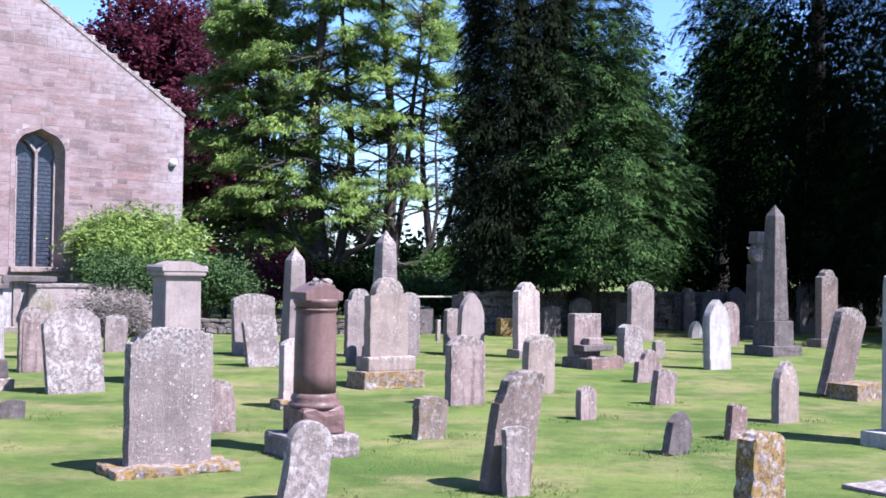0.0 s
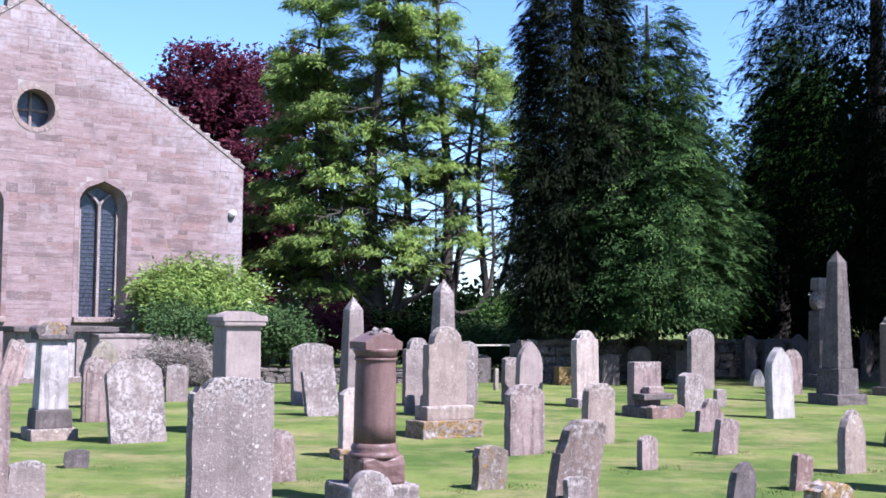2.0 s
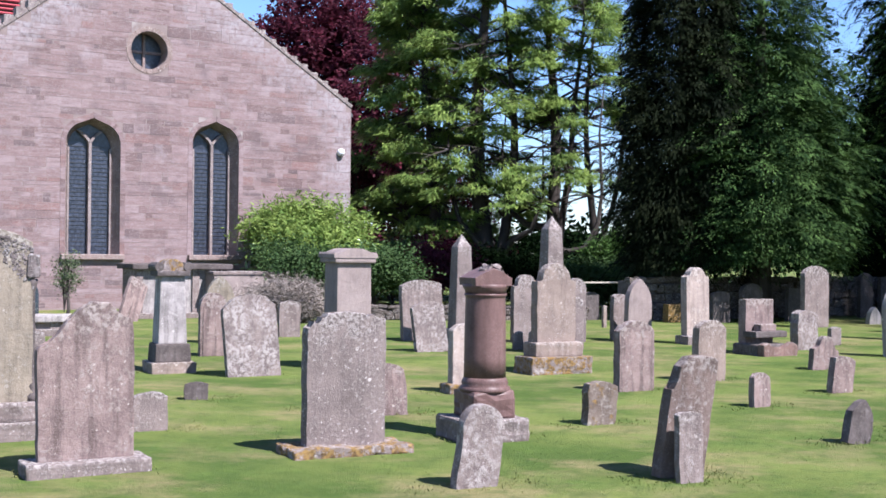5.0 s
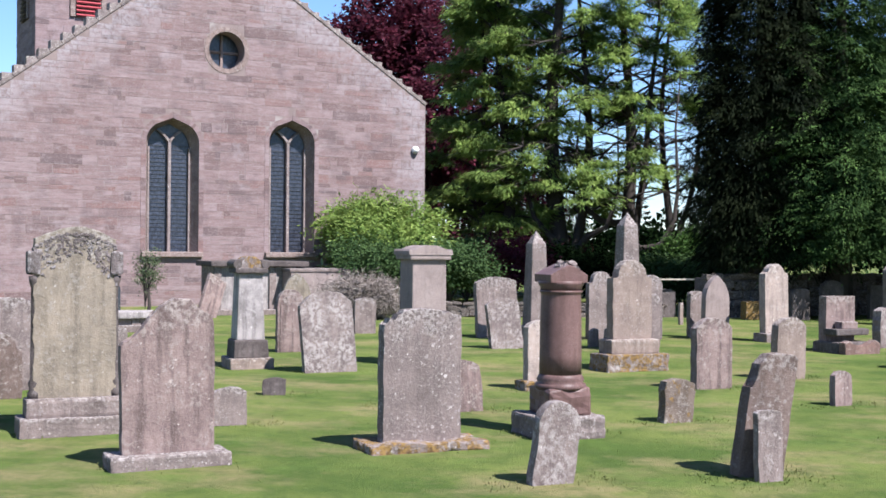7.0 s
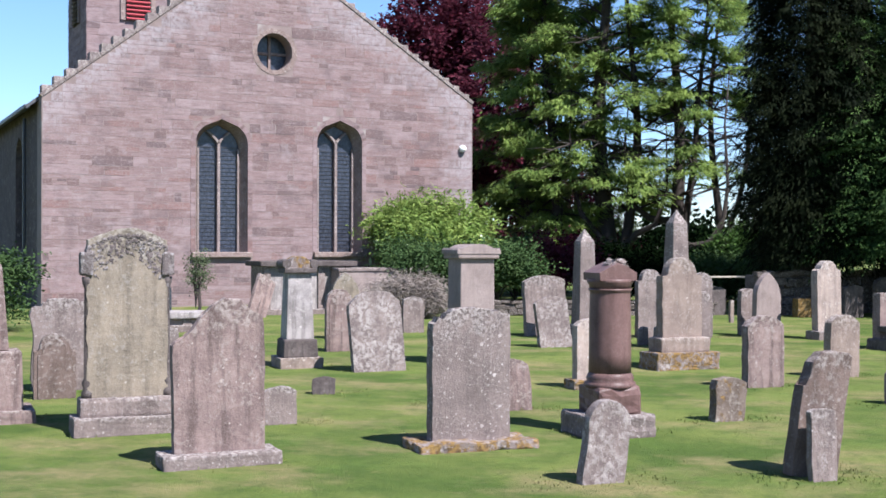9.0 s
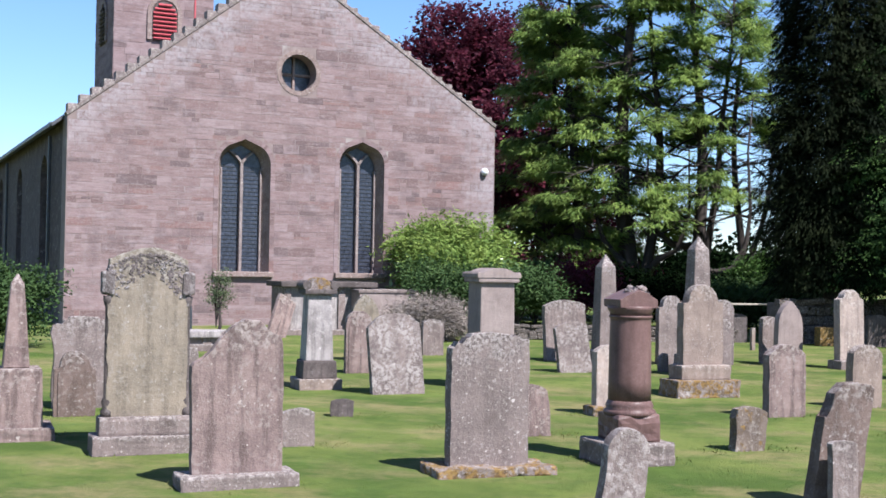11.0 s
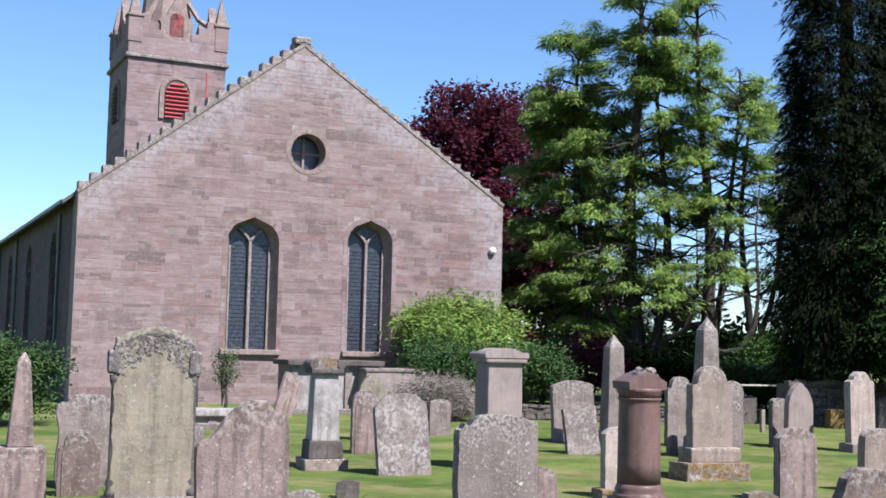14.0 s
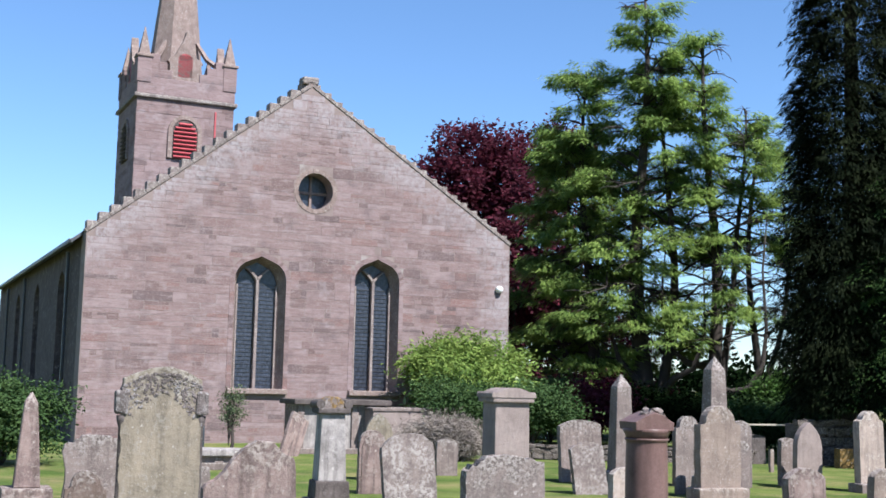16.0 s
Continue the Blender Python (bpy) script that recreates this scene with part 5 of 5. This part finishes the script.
TREES = "trees behind the churchyard"
cedar("tall cedar with forked trunks and layered yellow-green plates", *polar(5.5, 38), 2.5, [(-0.5, 0, 14.4, 0.34), (0.35, 0.3, 12.0, 0.2)], 11, 2.6, gap=0.78, bare=0.3, limbs=([(-0.1, 0, 0.9), (-0.5, -0.3, 1.9), (-1.1, -0.4, 2.6), (-1.5, -0.4, 4.0), (-1.45, -0.3, 6.6)], [(0, 0, 1.2), (0.6, -0.3, 2.0), (1.2, -0.5, 2.3), (1.55, -0.5, 3.4), (1.5, -0.4, 5.6)]))
cedar("tall cedar with a bare lower trunk and open boughs", *polar(3.1, 38.5), 2.2, [(0.1, 0, 13.0, 0.26), (1.0, 0.3, 10.6, 0.15)], 12, 2.8, gap=0.85, bare=0.4, limbs=([(0.1, 0, 1.9), (0.7, -0.3, 1.6), (1.3, -0.5, 1.75), (1.68, -0.5, 2.5), (1.8, -0.4, 3.5), (1.7, -0.4, 5.4), (1.85, -0.3, 7.2)], [(0.1, 0, 2.4), (-0.6, -0.3, 2.5), (-1.2, -0.4, 3.0), (-1.4, -0.4, 4.6), (-1.25, -0.3, 6.4)]))
cedar("dark green cedar beside the church gable", *polar(8.7, 39), 2.2, [(0, 0, 11.9, 0.24), (-0.9, 0.4, 10.0, 0.16)], 13, 1.2, bare=0.08, gap=0.66)
cedar("smaller cedar between the tall ones and the conifer", *polar(0.9, 39.5), 2.3, [(0, 0, 9.9, 0.16), (0.8, 0.3, 8.2, 0.12)], 14, 3.4, gap=1.05, bare=0.5)
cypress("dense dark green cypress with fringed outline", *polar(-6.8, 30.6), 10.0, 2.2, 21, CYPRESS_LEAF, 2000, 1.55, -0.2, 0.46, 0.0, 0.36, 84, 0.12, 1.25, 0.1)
cypress("tall thin dark conifer with hanging sprays", *polar(-3.4, 30.0), 17.2, 1.3, 22, OLIVE_SHADE_SPRAY, 2500, 1.5, -0.6, 0.3, 0.2, 0.5, 48, 0.17)
cypress("huge dark conifer with hanging boughs", *polar(-17.1, 37.5), 21.0, 4.0, 23, SHADE_DARK_LEAF, 2600, 1.2, -1.0, 0.35, 0.5, 0.3, 30, 0.29)
cypress("huge dark conifer at the grove's edge", *polar(-24.0, 34), 20.0, 4.2, 24, SHADE_DARK_LEAF, 1500, 1.2, -1.0, 0.35, 0.5, 0.3, 24, 0.36)
# added out of view, to throw shade on the wall and right-hand trees
cypress("unseen tall conifer added to shade the right side", 17.5, 27.0, 25.0, 4.6, 25, SHADE_DARK_LEAF, 1300, 1.0, -1.0, 0.35, 0.5, 0.3, 16, 0.5)
broadleaf("broadleaf_tree", "leafy green tree deep in the grove", *polar(-12.9, 44), 2.5, 12.2, 2.5, GREEN_LEAF, 31, 520, 40, 0.2, group=TREES)
broadleaf("broadleaf_tree", "copper beech with dark purple-red leaves", *polar(12.6, 47), 1.2, 13.4, 4.3, BEECH_LEAF, 32, 1000, 56, 0.22, group=TREES, lobes=24, flat=0.6)
broadleaf("broadleaf_tree", "copper beech branches low behind the cedars", *polar(8.4, 44), 0.6, 5.2, 2.6, BEECH_LEAF, 33, 240, 40, 0.15, group=TREES)

# shrubs
gx, gy = (CH @ Vector((10.03, -1.6, 0)))[:2]
broadleaf("shrub", "large bright green shrub against the church gable", gx, gy, 0.7, 3.1, 2.1, BUSH_LEAF, 41, 620, 46, 0.17, False, 14, category="shrub", ry=1.4, flat=0.85, slim=0.6)
lx, ly = (CH @ Vector((10.3, -2.2, 0)))[:2]
broadleaf("shrub", "glossy laurel growing through the lower shrub", lx, ly, 0.05, 2.05, 2.1, LAUREL_LEAF, 49, 460, 26, 0.21, False, 12, category="shrub", ry=1.2, flat=0.9)
broadleaf("shrub", "dark glossy shrub at the foot of the gable", *polar(14.9, 29.0), 0.05, 2.0, 1.5, HOLLY_LEAF, 42, 330, 50, 0.085, False, 9, category="shrub", ry=1.1)
broadleaf("shrub", "dark green shrub beyond the gable corner", *polar(11.4, 31.0), 0.05, 1.9, 1.5, HOLLY_LEAF, 43, 300, 46, 0.1, False, 9, category="shrub")
broadleaf("shrub", "small upright conifer shrub before the gable", -11.2, 23.4, 0.5, 1.66, 0.28, SPRIG_LEAF, 44, 60, 34, 0.05, True, 6, category="shrub", flat=1.1)
broadleaf("shrub", "dark hedge shrub along the nave wall", -13.6, 19.0, 0.05, 1.7, 1.4, HOLLY_LEAF, 45, 320, 50, 0.09, False, 9, category="shrub")
broadleaf("shrub", "green shrub below the cedars", *polar(-0.4, 37.0), 0.05, 2.5, 1.5, GREEN_LEAF, 46, 240, 40, 0.12, False, 8, category="shrub")
broadleaf("shrub", "dark purple-brown shrub below the cedars", *polar(6.6, 42.0), 0.05, 3.6, 1.7, BEECH_LEAF, 47, 260, 40, 0.12, False, 8, category="shrub")
broadleaf("brush_heap", "grey heap of dead twigs and ivy stems", -7.25, 25.6, 0.02, 0.95, 1.15, TWIGS, 48, 300, 150, 0.17, False, 6, category="brushwood", ry=0.7, slim=0.14)

# the near-black shrubs hold the dark under the cedars in their leaf colour
hedge = [(10.4, 35.5, 2.3, 1.5, HOLLY_LEAF), (8.2, 35.0, 2.1, 1.6, BEECH_LEAF), (6.3, 35.5, 1.9, 1.5, SHADE_DARK_LEAF), (4.4, 35.0, 1.7, 1.5, SHADE_DARK_LEAF), (2.4, 35.5, 1.5, 1.6, SHADE_DARK_LEAF), (0.6, 34.6, 1.5, 1.4, HOLLY_LEAF), (-1.4, 34.2, 1.8, 1.4, HOLLY_LEAF), (12.3, 37.5, 2.6, 1.6, BEECH_LEAF)]
for k, (az, d, hh, rx, mt) in enumerate(hedge):
    words = {"glossy_shrub_leaves": "dark evergreen hedge shrub", "shaded_dark_sprays": "shade-toned low hedge shrub", "copper_beech_leaves": "purple-leaved hedge shrub"}[mt.name]
    broadleaf("shrub", words + " under the cedars behind the low wall", *polar(az, d), 0.05, hh, rx, mt, 60 + k, 230, 44, 0.12, False, 8, category="shrub", group="hedge behind the wall", ry=1.1)

# stones by the boundary wall, their tree shade put into the stone colour
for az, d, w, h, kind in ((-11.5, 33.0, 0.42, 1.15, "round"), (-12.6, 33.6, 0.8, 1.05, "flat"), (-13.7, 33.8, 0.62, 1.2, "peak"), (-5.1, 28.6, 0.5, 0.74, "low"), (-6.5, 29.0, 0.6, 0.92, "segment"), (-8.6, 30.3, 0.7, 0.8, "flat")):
    headstone("old headstone with deep tree shade in its colour", *polar(az, d), w, h, kind, DARK, 0.13, 33)

# far woods that close the view; near-black leaves paint the dark under the trees
def far_wood():
    rng = np.random.default_rng(5)
    az = np.radians(np.concatenate([rng.uniform(-40, -5, 2600), rng.uniform(-5, 60, 1100)]))
    near = az < math.radians(-5)
    d = np.where(near, rng.uniform(47, 56, len(az)), rng.uniform(120, 150, len(az)))
    top = np.where(near, 11.0, 3.4)
    z = rng.uniform(0.1, 1, len(az)) ** 0.8 * top * (0.75 + 0.25 * np.sin(az * 40))
    c = np.stack([-np.sin(az) * d, np.cos(az) * d, z], 1)
    # bearings to the right have a negative angle
    foot = np.repeat(c, 26, 0) + rng.normal(size=(len(c) * 26, 3)) * np.repeat(np.where(near, 0.8, 1.5), 26)[:, None]
    m = len(foot)
    leaves_ob = leaves("far_wood", foot, rng.normal(size=(m, 3)), rng.normal(size=(m, 3)) + np.array([0, 0, 0.5]), np.repeat(np.where(near, 0.4, 0.8), 26), np.repeat(np.where(near, 0.22, 0.45), 26), SHADE_DARK_LEAF)
    tagged(leaves_ob, "near-black woodland closing the view, tree shade in its colour", "woodland", kind="stuff")


far_wood()


# ---------------------------------------------------------------- rail
rail = tagged(new("wooden_rail"), "thin pale wooden rail on short posts", "fence")
rail.matrix_basis = pose(-1.5, 27.6, 0, 0, 0, 35)
part("rail", box(4.6, 0.04, 0.04, 2.3, 0, 0.88, 0.01), RAIL_WOOD, rail)
for k in range(3):
    part("post", box(0.08, 0.08, 0.9, 0.2 + 2.1 * k, 0.08, -0.02, 0.012), RAIL_WOOD, rail)


# ---------------------------------------------------------------- grass
def grass():
    rng = np.random.default_rng(9)
    n = 6000
    d = 5.5 + 13 * rng.uniform(0, 1, n) ** 1.3
    a = np.radians(rng.uniform(-24, 42, n))
    foot = np.stack([-np.sin(a) * d, np.cos(a) * d, np.full(n, -0.004)], 1)
    tall = rng.uniform(0.006, 0.014, n)
    way = rng.normal(size=(n, 3)) * 0.5 + np.array([0, 0, 1.0])
    # longer blades that the mower misses, close round the stones
    for fx, fy, yaw in FEET:
        if math.hypot(fx, fy) < 24:
            k = 220
            u, v = rng.uniform(-0.5, 0.5, k), rng.normal(size=k) * 0.13
            c, s_ = math.cos(radians(yaw)), math.sin(radians(yaw))
            foot = np.concatenate([foot, np.stack([fx + u * c - v * s_, fy + u * s_ + v * c, np.full(k, -0.004)], 1)])
            tall = np.concatenate([tall, rng.uniform(0.012, 0.04, k)])
            way = np.concatenate([way, rng.normal(size=(k, 3)) * 0.4 + np.array([0, 0, 1.0])])
    n = len(foot)
    ob = leaves("grass", foot, way, rng.normal(size=(n, 3)) + np.array([0, 0, 0.01]), tall, rng.uniform(0.005, 0.011, n), GRASS_BLADE)
    tagged(ob, "short mown grass blades with longer tufts", "grass", kind="stuff")


grass()

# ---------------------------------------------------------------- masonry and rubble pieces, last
rubble("wall_boundary", "rubble stone boundary wall with tree shade in its colour", (0.3, 28.6), (19.0, 43.2), 1.05, 0.5, 0.22)
rubble("wall_low", "low tan rubble wall at the lawn's edge", (-6.4, 27.0), (-0.6, 28.6), 0.36, 0.4, 0.13)


def masonry():
    rnd = random.Random(3)
    z = 0.05
    loose, made = [], 0
    while z < APEX_Z - 0.35:
        ch = rnd.choice((0.11, 0.14, 0.17, 0.21, 0.25, 0.3))
        ch = min(ch, APEX_Z - 0.3 - z)
        a, b = gable_span(z + ch)
        a, b = a + (0.02 if z + ch < EAVE_A else 0.12), b - (0.02 if z + ch < EAVE_B else 0.12)
        cut = []
        for cx, w, top in WINDOWS:
            hw = max(arch_half(w + 0.25, top + 0.14, W_Z0 - 0.13, z), arch_half(w + 0.25, top + 0.14, W_Z0 - 0.13, z + ch))
            if hw > 0 and z + ch > W_Z0 - 0.13:
                cut.append((cx - hw, cx + hw))
        q = min(abs(z - ROSE[1]), abs(z + ch - ROSE[1]))
        if z < ROSE[1] < z + ch:
            q = 0
        R = ROSE[2] + 0.125
        if q < R:
            hw = math.sqrt(R * R - q * q)
            cut.append((ROSE[0] - hw, ROSE[0] + hw))
        spans, x = [], a
        for c0, c1 in sorted(cut):
            spans.append((x, c0))
            x = c1
        spans.append((x, b))
        for s0, s1 in spans:
            x = s0
            while x < s1 - 0.03:
                w = rnd.choice((0.18, 0.3, 0.45, 0.62, 0.9)) * rnd.uniform(0.75, 1.25) * (0.75 + ch * 1.4)
                if s1 - (x + w) < 0.2:
                    w = s1 - x
                if ch > 0.16 and rnd.random() < 0.38:
                    k = rnd.uniform(0.35, 0.65)
                    m = rnd.uniform(0.3, 0.7)
                    loose.append((x, z, w, ch * k, rnd.uniform(0.001, 0.006)))
                    loose.append((x, z + ch * k, w * m, ch * (1 - k), rnd.uniform(0.001, 0.006)))
                    loose.append((x + w * m, z + ch * k, w * (1 - m), ch * (1 - k), rnd.uniform(0.001, 0.006)))
                else:
                    loose.append((x, z, w, ch, rnd.uniform(0.001, 0.006)))
                x += w
        z += ch
    rest = bmesh.new()
    for x, z, w, ch, out in loose:
        single = 1.3 < z < 5.2 and x > 2.2 and made < 300
        bm = bmesh.new() if single else rest
        g = 0.002
        pts = [(x + g, z + g), (x + w - g, z + g), (x + w - g, z + ch - g), (x + g, z + ch - g)]
        j = [(rnd.uniform(-0.006, 0.006), rnd.uniform(-0.006, 0.006)) for _ in pts]
        f = [bm.verts.new((px + (0.004 if i in (0, 3) else -0.004) + jx, -out, pz + (0.004 if i < 2 else -0.004) + jz)) for i, ((px, pz), (jx, jz)) in enumerate(zip(pts, j))]
        k = [bm.verts.new((px, 0.01, pz)) for px, pz in pts]
        bm.faces.new(f)
        for i in range(4):
            bm.faces.new((f[i], k[i], k[(i + 1) % 4], f[(i + 1) % 4]))
        if single:
            made += 1
            part("stone_block", bm, ASHLAR, gable)
    ob = part("masonry", rest, ASHLAR, gable)
    tagged(ob, "coursed sandstone blocks", kind="stuff")


masonry()


def tower_courses():
    """Squared blocks on the tower's two faces towards the churchyard."""
    rnd = random.Random(8)
    for face in (0, 3):
        bm = bmesh.new()
        F = pose(6.01, 18.0, 0, 0, 0, 90 * face)
        z = 7.0
        while z < 12.6:
            ch = min(rnd.choice((0.2, 0.25, 0.3)), 12.66 - z)
            x = -1.95
            while x < 1.93:
                w = min(rnd.uniform(0.3, 0.85), 1.95 - x)
                if not (10.2 < z + ch and z < 12.1 and x < 0.72 and x + w > -0.72):
                    o = rnd.uniform(0.004, 0.016)
                    pts = [(x + 0.004, z + 0.004), (x + w - 0.004, z + 0.004), (x + w - 0.004, z + ch - 0.004), (x + 0.004, z + ch - 0.004)]
                    f = [bm.verts.new(F @ Vector((px, -1.95 - o, pz))) for px, pz in pts]
                    k = [bm.verts.new(F @ Vector((px, -1.94, pz))) for px, pz in pts]
                    bm.faces.new(f)
                    for i in range(4):
                        bm.faces.new((f[i], k[i], k[(i + 1) % 4], f[(i + 1) % 4]))
                x += w
            z += ch
        tagged(part("tower_masonry", bm, TOWER_STONE, church), "squared sandstone tower blocks", kind="stuff")


tower_courses()
